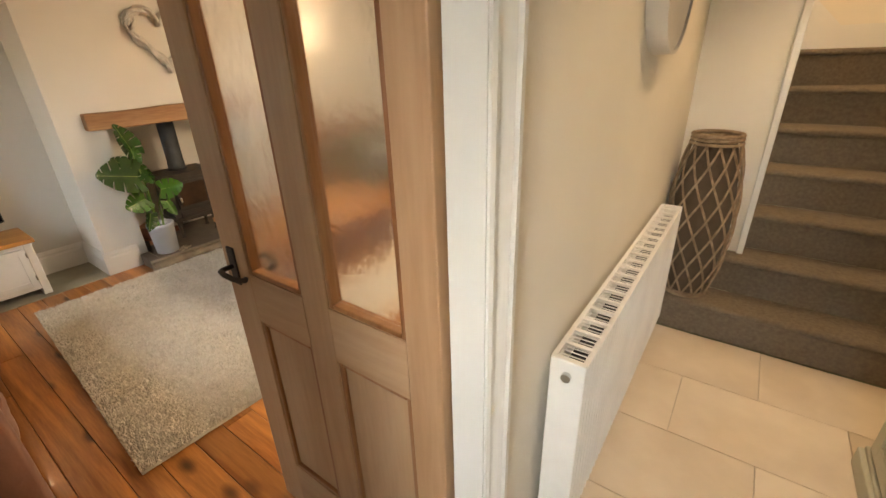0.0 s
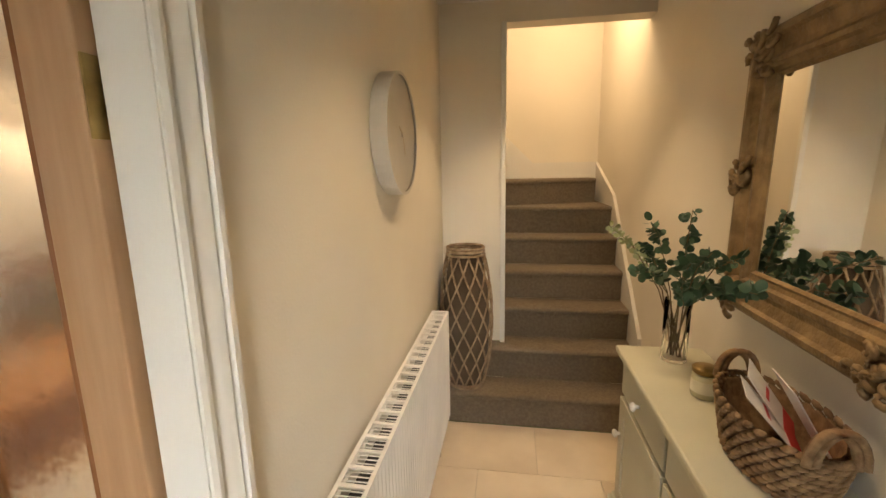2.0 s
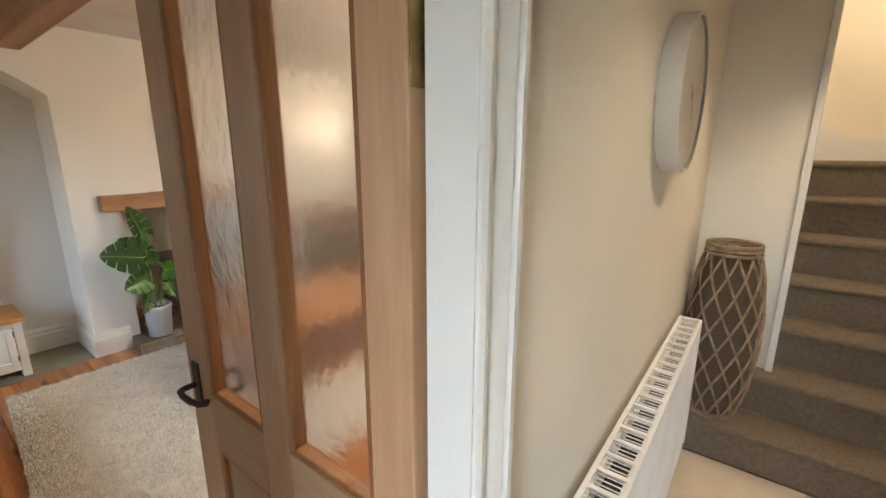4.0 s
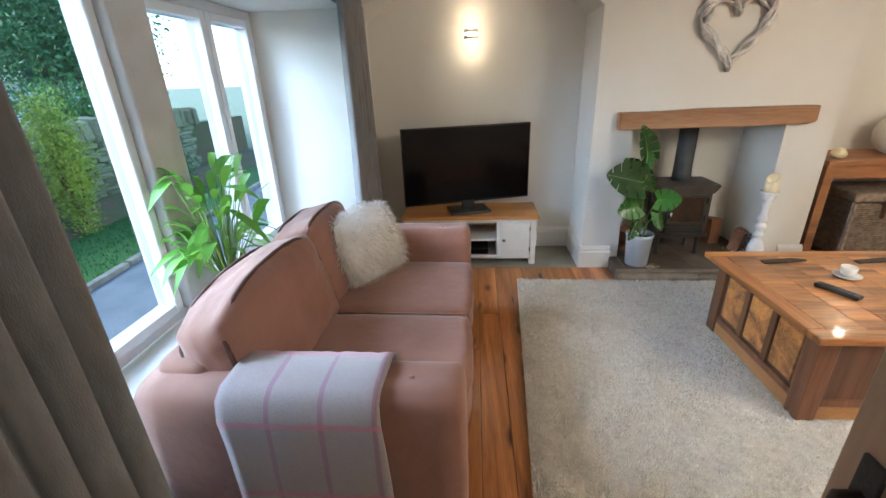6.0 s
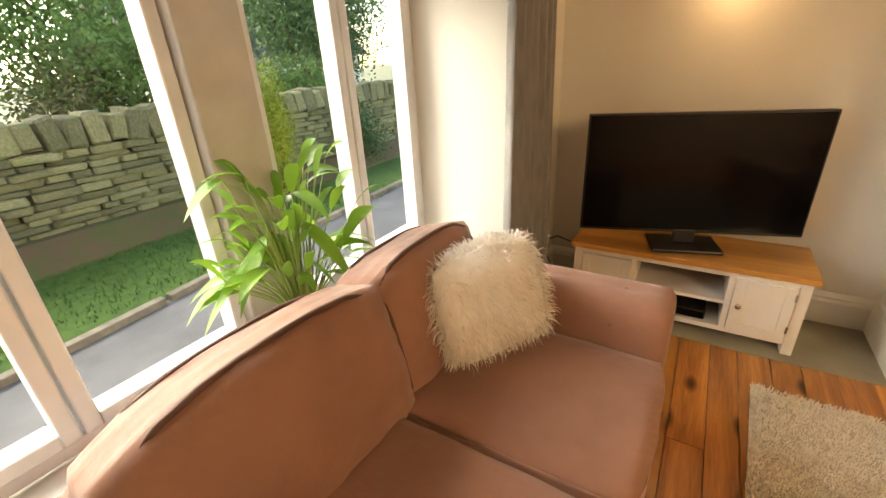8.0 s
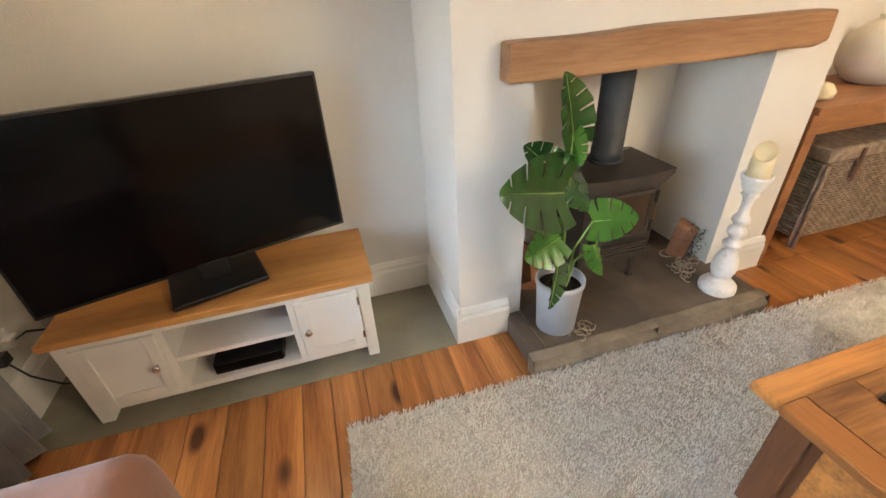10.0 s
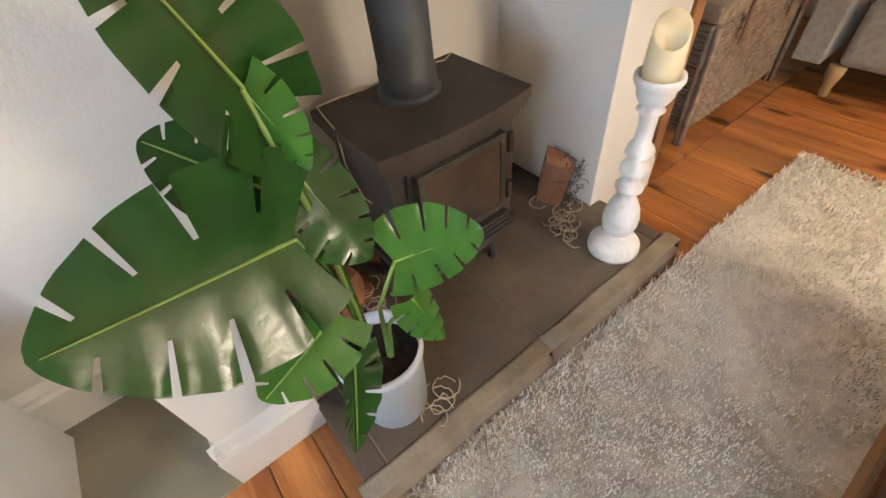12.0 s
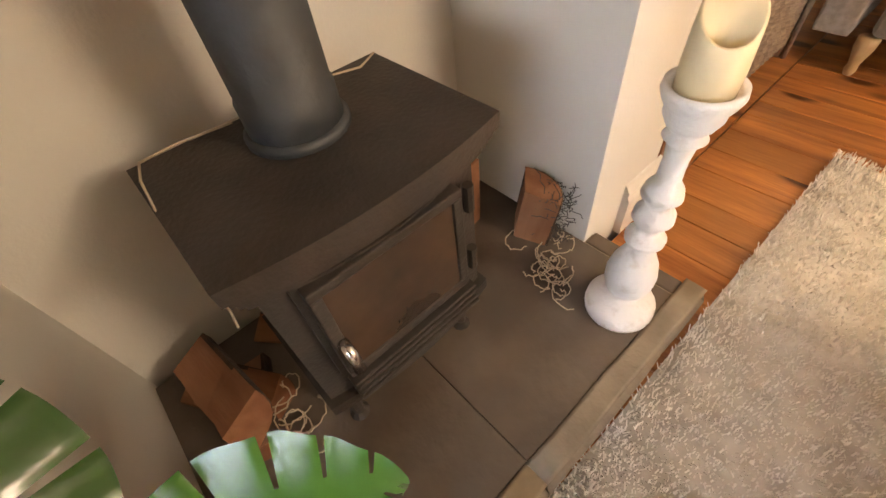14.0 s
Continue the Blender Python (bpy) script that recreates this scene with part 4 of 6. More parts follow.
for i, (x0, x1, ang) in enumerate(((-3.22, -2.625, 0), (-2.66, -1.93, -3))):
    w, hgt, th = x1 - x0 + 0.02 * i, 0.45, 0.25
    bm = cushion(w, th, hgt, 0.0, 14, 0.004, 3 + i * 5)
    for v in bm.verts:
        u, q = 2 * v.co.x / w, 2 * v.co.z / hgt
        v.co.y *= 0.62 + 0.38 * max(0, (1 - u ** 4) * (1 - q ** 4)) ** 0.5
        if q > 0:
            v.co.z -= 0.035 * abs(u) ** 3 * q + (0.05 * ((u + 1) / 2) ** 4 * q if i else 0)
        v.co.y += 0.010 * noise.noise(Vector((u * 3, q * 3, i * 5.0))) + 0.006 * noise.noise(Vector((u * 8, q * 5, i * 3.0)))
    m = pose((x0 + x1) / 2, -0.155, 0.585, 0, 0, ang) @ pose(0, 0, 0, 14, 0, 0)
    bmesh.ops.transform(bm, matrix=m, verts=bm.verts)
    c = part("back_cushion", bm, LEATHER, sofa, smooth=True)
    for sy in (0.083, -0.083):
        loop = []
        for k in range(33):
            a = math.tau * k / 32
            cu, cq = math.cos(a), math.sin(a)
            e = (abs(cu) ** 6 + abs(cq) ** 6) ** (-1 / 6)
            u, q = cu * e, cq * e
            zz = q * hgt / 2 * 1.0 - (0.035 * abs(u) ** 3 * q + (0.05 * ((u + 1) / 2) ** 4 * q if i else 0) if q > 0 else 0)
            loop.append(m @ Vector((u * w / 2 * 0.958, sy * 0.97, zz * 0.998)))
        part("piping", tube(loop, 0.0088, 6), LEATHERDARK, c, "dark brown piping", smooth=True)


def fur(bm, verts_normals, n, length, width, seed, droop=0.6):
    """Thin tapering strands over a surface."""
    rnd = random.Random(seed)
    for _ in range(n):
        p, nn = verts_normals[rnd.randrange(len(verts_normals))]
        p = p + Vector((rnd.uniform(-1, 1), rnd.uniform(-1, 1), rnd.uniform(-1, 1))) * 0.016
        d = (nn + Vector((rnd.uniform(-0.6, 0.6), rnd.uniform(-0.6, 0.6), rnd.uniform(-0.7, 0.4) - droop * 0.5))).normalized()
        L = length * rnd.uniform(0.5, 1.15)
        t = d.cross(Vector((rnd.uniform(-1, 1), rnd.uniform(-1, 1), rnd.uniform(-1, 1)))).normalized() * width
        q = p + d * L * 0.55
        e = p + d * L * 0.9 + Vector((0, 0, -droop * L * 0.4))
        a, b, c2, d2, f = bm.verts.new(p - t), bm.verts.new(p + t), bm.verts.new(q + t * 0.7), bm.verts.new(q - t * 0.7), bm.verts.new(e)
        bm.faces.new((a, b, c2, d2))
        bm.faces.new((d2, c2, f))


FUR = mat("cream_fur", (0.86, 0.83, 0.79), (0.74, 0.69, 0.62), 0.85, 9, 0.0, sheen=0.3)
pil = thing("fur_cushion", "fluffy cream sheepskin cushion propped on the sofa", "cushion", -2.98, 0.10, 0.43)
bm = cushion(0.42, 0.15, 0.36, 0.0, 9, 0.015, 21)
for v in bm.verts:
    u, q = v.co.x / 0.21, v.co.z / 0.18
    v.co.x *= 1 - 0.12 * q * q
    v.co.z *= 1 - 0.14 * u * u
    v.co.y *= 0.45 + 0.55 * max(0, (1 - u * u) * (1 - q * q)) ** 0.5
PM = pose(-3.01, 0.06, 0.597, 0, 0, -30) @ pose(0, 0, 0, 20, 6, 0)
bmesh.ops.transform(bm, matrix=PM, verts=bm.verts)
bm.normal_update()
vn = [(v.co.copy(), v.normal.copy()) for v in bm.verts]
part("pad", bm, FUR, pil, smooth=True)
fb = bmesh.new()
fur(fb, vn, 9000, 0.055, 0.0016, 4, 0.7)
f = part("fleece", fb, FUR, pil, "long cream fleece strands")
f["kind"] = "stuff"

# woven throw draped over the arm
TH = bpy.data.materials.new("plaid_wool")
TH.use_nodes = True
tn, tl = TH.node_tree.nodes, TH.node_tree.links
tb = tn["Principled BSDF"]
tb.inputs["Roughness"].default_value, tb.inputs["Sheen Weight"].default_value = 0.95, 0.4
uv, sp = tn.new("ShaderNodeUVMap"), tn.new("ShaderNodeSeparateXYZ")
tl.new(uv.outputs[0], sp.inputs[0])


def stripe(sock, period, off, width):
    a, b_, c_ = tn.new("ShaderNodeMath"), tn.new("ShaderNodeMath"), tn.new("ShaderNodeMath")
    a.operation, b_.operation, c_.operation = "MULTIPLY_ADD", "FRACT", "LESS_THAN"
    a.inputs[1].default_value, a.inputs[2].default_value, c_.inputs[1].default_value = 1 / period, off, width
    tl.new(sock, a.inputs[0])
    tl.new(a.outputs[0], b_.inputs[0])
    tl.new(b_.outputs[0], c_.inputs[0])
    return c_.outputs[0]


nz = tn.new("ShaderNodeTexNoise")
nz.inputs["Scale"].default_value = 260
wv = tn.new("ShaderNodeValToRGB")
wv.color_ramp.elements[0].color, wv.color_ramp.elements[1].color = (0.26, 0.225, 0.235, 1), (0.43, 0.385, 0.39, 1)
wv.color_ramp.elements[0].position, wv.color_ramp.elements[1].position = 0.35, 0.65
tl.new(nz.outputs["Fac"], wv.inputs["Fac"])
col = wv.outputs["Color"]
for sock, per, off, wd, c in ((sp.outputs[0], 0.155, 0.10, 0.10, (0.30, 0.17, 0.24, 1)), (sp.outputs[1], 0.26, 0.35, 0.07, (0.50, 0.20, 0.27, 1))):
    mx = tn.new("ShaderNodeMixRGB")
    mf = tn.new("ShaderNodeMath")
    mf.operation = "MULTIPLY"
    mf.inputs[1].default_value = 0.75
    tl.new(stripe(sock, per, off, wd), mf.inputs[0])
    tl.new(mf.outputs[0], mx.inputs["Fac"])
    tl.new(col, mx.inputs["Color1"])
    mx.inputs["Color2"].default_value = c
    col = mx.outputs["Color"]
tl.new(col, tb.inputs["Base Color"])
tbp = tn.new("ShaderNodeBump")
tbp.inputs["Strength"].default_value, tbp.inputs["Distance"].default_value = 0.5, 0.002
tl.new(nz.outputs["Fac"], tbp.inputs["Height"])
tl.new(tbp.outputs["Normal"], tb.inputs["Normal"])
bm = bmesh.new()
uvl = bm.loops.layers.uv.new("UVMap")
prof = [(-2.046, 0.47), (-2.048, 0.54), (-2.038, 0.59), (-2.0, 0.612), (-1.915, 0.616), (-1.83, 0.612), (-1.795, 0.59), (-1.778, 0.54), (-1.775, 0.45), (-1.772, 0.35), (-1.772, 0.25), (-1.775, 0.17)]
grid = []
dist = 0.0
for i, (x, z) in enumerate(prof):
    if i:
        dist += math.hypot(x - prof[i - 1][0], z - prof[i - 1][1])
    row = []
    for j in range(19):
        y = -0.085 + 0.475 * j / 18 + 0.008 * math.sin(i * 0.8) + 0.012 * (i - 4) / 8
        w = 0.006 * math.sin(j * 1.3 + i * 0.4) + 0.004 * noise.noise(Vector((j, i, 0)) * 0.4)
        ox = w if i > 6 else (-w * 0.5 if i < 3 else 0)
        row.append((bm.verts.new((x + abs(ox), y, z + (0.003 + abs(w) if 3 <= i <= 6 else 0))), (y + 0.085, dist)))
    grid.append(row)
for a, b in zip(grid, grid[1:]):
    for j in range(18):
        q = (a[j], a[j + 1], b[j + 1], b[j])
        f = bm.faces.new([v for v, _ in q])
        for lp, (_, t) in zip(f.loops, q):
            lp[uvl].uv = t
thr = whole("throw_blanket", bm, TH, "lilac-grey plaid wool throw with pink stripes on the sofa arm", "blanket", smooth=True)
sol = thr.modifiers.new("thickness", "SOLIDIFY")
sol.thickness, sol.offset = 0.007, 0.0

# ---- rug ----
RUG = mat("rug_pile", (0.74, 0.69, 0.60), (0.58, 0.53, 0.45), 0.95, 26, 0.0, lo=0.3, hi=0.7)
rug = thing("rug", "thick cream shaggy rug on the board floor", "rug", -2.75, 2.25, 0.0)
RA, RB, RC, RD = Vector((-3.735, 0.96, 0)), Vector((-1.86, 0.85, 0)), Vector((-1.76, 3.55, 0)), Vector((-3.69, 3.66, 0))
bm = bmesh.new()
NX, NY = 44, 64
gv = []
for i in range(NX + 1):
    row = []
    for j in range(NY + 1):
        u, v = i / NX, j / NY
        p = RA.lerp(RB, u).lerp(RD.lerp(RC, u), v)
        edge = min(u, 1 - u, v * 1.4, (1 - v) * 1.4)
        p.z = 0.004 + 0.018 * min(1, edge * 40) + 0.004 * noise.noise(p * 14)
        row.append(bm.verts.new(p))
    gv.append(row)
for i in range(NX):
    for j in range(NY):
        bm.faces.new((gv[i][j], gv[i + 1][j], gv[i + 1][j + 1], gv[i][j + 1]))
part("backing", bm, RUG, rug, smooth=True)
rng_ = np.random.RandomState(8)
NT = 210000
u, v = rng_.rand(NT), rng_.rand(NT)
keep = rng_.rand(NT) < np.where(v < 0.55, 1.0, 0.55)
u, v = u[keep], v[keep]
NT = len(u)
a = np.array(RA)[None] * ((1 - u) * (1 - v))[:, None] + np.array(RB)[None] * (u * (1 - v))[:, None] + np.array(RC)[None] * (u * v)[:, None] + np.array(RD)[None] * ((1 - u) * v)[:, None]
a[:, 2] = 0.016
ang, lean = rng_.rand(NT) * 6.283, rng_.rand(NT) * 0.010 + 0.002
clump = np.sin(a[:, 0] * 31 + np.sin(a[:, 1] * 23) * 2) + np.sin(a[:, 1] * 37 + np.sin(a[:, 0] * 19) * 2)
ang = ang * 0.9 + clump * 0.8
hh = 0.010 + 0.009 * rng_.rand(NT) + 0.002 * clump
tip = a + np.stack([np.cos(ang) * lean, np.sin(ang) * lean, hh], 1)
sd = np.stack([-np.sin(ang), np.cos(ang), 0 * ang], 1) * (0.0013 + 0.0010 * rng_.rand(NT))[:, None]
verts = np.stack([a - sd, a + sd, tip + sd * 0.7, tip - sd * 0.7], 1).reshape(-1, 3) - np.array([-2.75, 2.25, 0.0])
faces = np.arange(NT * 4).reshape(-1, 4)
me = bpy.data.meshes.new("shag")
me.from_pydata(verts.tolist(), [], faces.tolist())
RUGT = mat("rug_tufts", (0.88, 0.84, 0.76), (0.72, 0.66, 0.57), 0.95, 40, 0.0, lo=0.3, hi=0.7)
me.materials.append(RUGT)
pile = new("shag", me)
pile.parent = rug
pile["kind"] = "stuff"

# ---- coffee table: a panelled chest with a boarded top ----
tab = thing("coffee_table", "panelled hardwood chest coffee table with boarded top", "coffee table", -2.76, 2.5, 0.02)
TX0, TX1, TY0, TY1, TZ = -3.19, -2.325, 1.945, 3.06, 0.47
rnd = random.Random(2)
EDGEW = wood("table_edge", (0.42, 0.17, 0.045), (0.2, 0.07, 0.02), 0.3, 0, 5, 0.1, 0, 0.3)
part("top_border", box(TX0, TY0, TZ - 0.03, TX0 + 0.075, TY1, TZ, bevel=0.006), SHEESHAM, tab)
part("top_border", box(TX1 - 0.075, TY0, TZ - 0.03, TX1, TY1, TZ, bevel=0.006), SHEESHAM, tab)
part("top_border", box(TX0 + 0.0755, TY0, TZ - 0.03, TX1 - 0.0755, TY0 + 0.075, TZ, bevel=0.006), EDGEW, tab)
part("top_border", box(TX0 + 0.0755, TY1 - 0.075, TZ - 0.03, TX1 - 0.0755, TY1, TZ, bevel=0.006), EDGEW, tab)
y = TY0 + 0.0755
row = 0
while y < TY1 - 0.08:
    y1 = min(y + rnd.uniform(0.10, 0.15), TY1 - 0.0755)
    x = TX0 + 0.0755
    while x < TX1 - 0.08:
        x1 = min(x + rnd.uniform(0.16, 0.34), TX1 - 0.0755)
        if TX1 - 0.0755 - x1 < 0.07:
            x1 = TX1 - 0.0755
        part("top_board", box(x + 0.0006, y + 0.0006, TZ - 0.026, x1 - 0.0006, y1 - 0.0006, TZ - 0.001 - rnd.uniform(0, 0.0012), bevel=0.0008, seg=1), SHEESHAM, tab)
        x = x1
    y = y1
for yy in (2.16, 2.62):
    st = part("strap", prism([(-3.066, yy + 0.23), (-3.082, yy + 0.17), (-3.055, yy), (-3.015, yy), (-3.035, yy + 0.17), (-3.05, yy + 0.23)], 2, TZ, TZ + 0.005), mat("iron_strap", (0.05, 0.035, 0.028), None, 0.5, 20, 0.2, 80, 0.4), tab, "dark iron hinge strap")
BX0, BX1, BY0, BY1 = -3.13, -2.385, 2.01, 3.0
TABDARK = wood("table_dark", (0.20, 0.085, 0.04), (0.09, 0.035, 0.016), 0.35, 2, 6, 0.25, 0, 0.2)
part("carcass", box(BX0 + 0.012, BY0 + 0.012, 0.09, BX1 - 0.012, BY1 - 0.012, TZ - 0.03), TABDARK, tab)
for x in (BX0, BX1 - 0.07):
    for yy in (BY0, BY1 - 0.07):
        part("post", box(x - 0.004, yy - 0.004, 0.022, x + 0.074, yy + 0.074, TZ - 0.031, bevel=0.005), TABDARK, tab)
LIGHTW = wood("table_plinth", (0.5, 0.27, 0.1), (0.36, 0.17, 0.06), 0.4, 0, 6, 0.1)
part("plinth", box(BX0 + 0.075, BY0 + 0.0, 0.03, BX1 - 0.075, BY0 + 0.02, 0.095, bevel=0.003), LIGHTW, tab, "paler plinth rail")
part("plinth", box(BX0, BY0 + 0.075, 0.03, BX0 + 0.02, BY1 - 0.075, 0.095, bevel=0.003), LIGHTW, tab)
part("plinth", box(BX1 - 0.02, BY0 + 0.075, 0.03, BX1, BY1 - 0.075, 0.095, bevel=0.003), LIGHTW, tab)
for z0, z1 in ((0.096, 0.13), (TZ - 0.066, TZ - 0.0315)):
    part("rail", box(BX0 + 0.075, BY0, z0, BX1 - 0.075, BY0 + 0.018, z1, bevel=0.003), TABDARK, tab)
    part("rail", box(BX0, BY0 + 0.075, z0, BX0 + 0.018, BY1 - 0.075, z1, bevel=0.003), TABDARK, tab)
    part("rail", box(BX1 - 0.018, BY0 + 0.075, z0, BX1, BY1 - 0.075, z1, bevel=0.003), TABDARK, tab)
for k in range(1, 3):
    x = BX0 + 0.0725 + (BX1 - BX0 - 0.145) * k / 3
    part("muntin", box(x - 0.018, BY0, 0.131, x + 0.018, BY0 + 0.018, TZ - 0.067, bevel=0.003), TABDARK, tab)
for k in range(1, 3):
    yy = BY0 + 0.0725 + (BY1 - BY0 - 0.145) * k / 3
    for xx in (BX0, BX1 - 0.018):
        part("muntin", box(xx, yy - 0.018, 0.131, xx + 0.018, yy + 0.018, TZ - 0.067, bevel=0.003), TABDARK, tab)
for k in range(3):
    x = BX0 + 0.0725 + (BX1 - BX0 - 0.145) * (k + 0.5) / 3
    part("panel", box(x - 0.075, BY0 + 0.006, 0.15, x + 0.075, BY0 + 0.0135, TZ - 0.085, bevel=0.004), SHEESHAM, tab)

CHINA = mat("white_china", (0.8, 0.79, 0.77), None, 0.2, 5, 0.0)
cup = thing("tea_light_cup", "white china cup on a scalloped saucer", "cup", -2.86, 2.44, TZ)
part("saucer", lathe([(0.02, TZ), (0.05, TZ + 0.006), (0.058, TZ + 0.014), (0.05, TZ + 0.010), (0.02, TZ + 0.006)], -2.86, 2.44, 24), CHINA, cup, smooth=True)
part("bowl", lathe([(0.018, TZ + 0.006), (0.03, TZ + 0.02), (0.034, TZ + 0.055), (0.031, TZ + 0.055), (0.026, TZ + 0.02)], -2.86, 2.44, 24), CHINA, cup, smooth=True)
rem = thing("remote_control", "black remote control on the coffee table", "remote control", -2.70, 2.28, TZ + 0.001, -63)
part("case", box(-0.022, -0.085, 0, 0.022, 0.085, 0.018, bevel=0.005), BLACK, rem, local=True)
kb = bmesh.new()
for i in range(3):
    for j in range(7):
        add_box(kb, -0.015 + i * 0.011, -0.07 + j * 0.02, 0.018, -0.007 + i * 0.011, -0.059 + j * 0.02, 0.0195)
part("buttons", kb, GREY, rem, local=True)

# ---- curtains ----
LINEN = mat("grey_linen", (0.275, 0.266, 0.262), (0.215, 0.208, 0.204), 0.9, 30, 0.35, 320, stretch=(1, 1, 0.3), sheen=0.2)

ln, ll = LINEN.node_tree.nodes, LINEN.node_tree.links
tr, mx = ln.new("ShaderNodeBsdfTranslucent"), ln.new("ShaderNodeMixShader")
tr.inputs["Color"].default_value = (0.32, 0.30, 0.28, 1)
mx.inputs[0].default_value = 0.1
ll.new(ln["Principled BSDF"].outputs[0], mx.inputs[1])
ll.new(tr.outputs[0], mx.inputs[2])
ll.new(mx.outputs[0], ln["Material Output"].inputs["Surface"])


def curtain(x0, x1, y, z0, z1, folds, seed, flare=0.0):
    """Pleated cloth hung in deep waves."""
    rnd = random.Random(seed)
    n = folds * 10
    ph = [rnd.uniform(0.8, 1.25) for _ in range(folds + 1)]
    bm = bmesh.new()
    rows = []
    for k in range(15):
        t = k / 14
        row = []
        for i in range(n + 1):
            s = i / n
            amp = (0.028 + 0.016 * t) * ph[int(s * folds)]
            x = x0 + (x1 - x0) * s + 0.012 * math.sin(s * folds * math.tau * 2 + 1) * t + flare * t * (s - 0.5)
            yy = y + amp * math.sin(s * folds * math.tau + 0.5 * math.sin(t * 2 + seed)) + 0.006 * noise.noise(Vector((s * 9, t * 4, seed)))
            row.append(bm.verts.new((x, yy, z1 + (z0 - z1) * t)))
        rows.append(row)
    for a, b in zip(rows, rows[1:]):
        for i in range(n):
            bm.faces.new((a[i], a[i + 1], b[i + 1], b[i]))
    ob = whole("curtain", bm, LINEN, "grey-brown linen curtain hanging in deep folds", "curtain", smooth=True, group="window curtains")
    so = ob.modifiers.new("thickness", "SOLIDIFY")
    so.thickness = 0.004
    return ob


curtain(-4.06, -3.60, -0.105, 0.015, 1.97, 6, 1, 0.06)
curtain(-1.68, -1.12, -0.25, 0.015, 1.97, 7, 2, 0.03)
rod = thing("curtain_rod", "dark metal curtain rod with rings", "curtain rod", -2.6, -0.10, 1.98)
part("pole", tube([(-4.2, -0.10, 1.985), (-0.9, -0.265, 1.985)], 0.012, 12), IRON, rod, smooth=True)
for x, yr in ((-4.21, -0.10), (-0.89, -0.266)):
    part("finial", lathe([(0.004, 1.955), (0.02, 1.965), (0.026, 1.985), (0.02, 2.005), (0.004, 2.015)], x, yr, 12), IRON, rod, smooth=True)
for x, yw, yr in ((-4.15, Y0, -0.10), (-0.95, -0.32, -0.26)):
    part("bracket", box(x - 0.01, yw, 1.965, x + 0.01, yr + 0.01, 1.98), IRON, rod)

# ---- plant on the sill ----
LILY = mat("lily_leaf", (0.17, 0.38, 0.05), (0.11, 0.27, 0.035), 0.4, 10, 0.1, 40)
sn, sl = LILY.node_tree.nodes, LILY.node_tree.links
st_, sx = sn.new("ShaderNodeBsdfTranslucent"), sn.new("ShaderNodeMixShader")
st_.inputs["Color"].default_value = (0.22, 0.42, 0.05, 1)
sx.inputs[0].default_value = 0.35
sl.new(sn["Principled BSDF"].outputs[0], sx.inputs[1])
sl.new(st_.outputs[0], sx.inputs[2])
sl.new(sx.outputs[0], sn["Material Output"].inputs["Surface"])
STEMG = mat("lily_stem", (0.26, 0.40, 0.10), None, 0.5, 9, 0.05)
lily = thing("peace_lily", "lush green leafy plant in a white pot on the sill", "house plant", -2.76, -0.60, WZ0)
LX, LY = -2.76, -0.60
lp = part("pot", lathe([(0.055, WZ0), (0.075, WZ0 + 0.01), (0.09, WZ0 + 0.13), (0.085, WZ0 + 0.13), (0.08, WZ0 + 0.11)], LX, LY, 24, cap=False), CHINA, lily, smooth=True)
part("soil", lathe([(0.001, WZ0 + 0.105), (0.082, WZ0 + 0.108)], LX, LY, 18), SOIL, lp)
rnd = random.Random(17)
for i in range(95):
    a = rnd.uniform(0, math.tau)
    out = rnd.uniform(0.06, 0.30) * (0.75 if abs(math.sin(a)) > 0.7 else 1)
    top = rnd.uniform(0.18, 0.60)
    d = Vector((math.cos(a), 0.55 * math.sin(a) + 0.05, 0))
    p0 = Vector((LX, LY, WZ0 + 0.10)) + d * 0.03
    p1 = p0 + Vector((0, 0, top * 0.6)) + d * out * 0.35
    p2 = p0 + Vector((0, 0, top)) + d * out * 0.8
    part("stalk", tube([p0, p0.lerp(p1, 0.5) + Vector((0, 0, 0.02)), p1, p2], 0.004, 5, 0.002), STEMG, lily, smooth=True)
    bl = bmesh.new()
    L, W = rnd.uniform(0.13, 0.24), rnd.uniform(0.016, 0.030)
    dirv = (d * rnd.uniform(0.4, 1.1) + Vector((0, 0, rnd.uniform(-0.3, 1.5)))).normalized()
    side = dirv.cross(Vector((rnd.uniform(-0.4, 0.4), rnd.uniform(-0.4, 0.4), 1))).normalized()
    rr = []
    for k in range(8):
        t = k / 7
        w = W * math.sin(math.pi * (0.06 + 0.94 * t) ** 0.8) + 0.0005
        c = p2 + dirv * L * t + Vector((0, 0, -L * 0.45 * t * t))
        rr.append([bl.verts.new(c - side * w + Vector((0, 0, w * 0.3))), bl.verts.new(c), bl.verts.new(c + side * w + Vector((0, 0, w * 0.3)))])
    for q, s in zip(rr, rr[1:]):
        bl.faces.new((q[0], q[1], s[1], s[0]))
        bl.faces.new((q[1], q[2], s[2], s[1]))
    part("leaf", bl, LILY, lily, smooth=True)

# ---- alcove beyond the fireplace: console, trunk, armchair ----
con = thing("console_table", "brown wooden console table against the alcove wall", "console table", -4.24, 3.9, 0)
part("top", box(-4.46, 3.10, 0.765, -4.0, 4.70, 0.80, bevel=0.005), CONSOLEWOOD, con)
part("apron", box(-4.05, 3.17, 0.67, -4.03, 4.63, 0.764), CONSOLEWOOD, con)
part("apron", box(-4.44, 3.17, 0.67, -4.42, 4.63, 0.764), CONSOLEWOOD, con)
for x in (-4.445, -4.085):
    for yy in (3.115, 4.625):
        part("leg", box(x, yy, 0, x + 0.06, yy + 0.06, 0.764, bevel=0.004), CONSOLEWOOD, con)
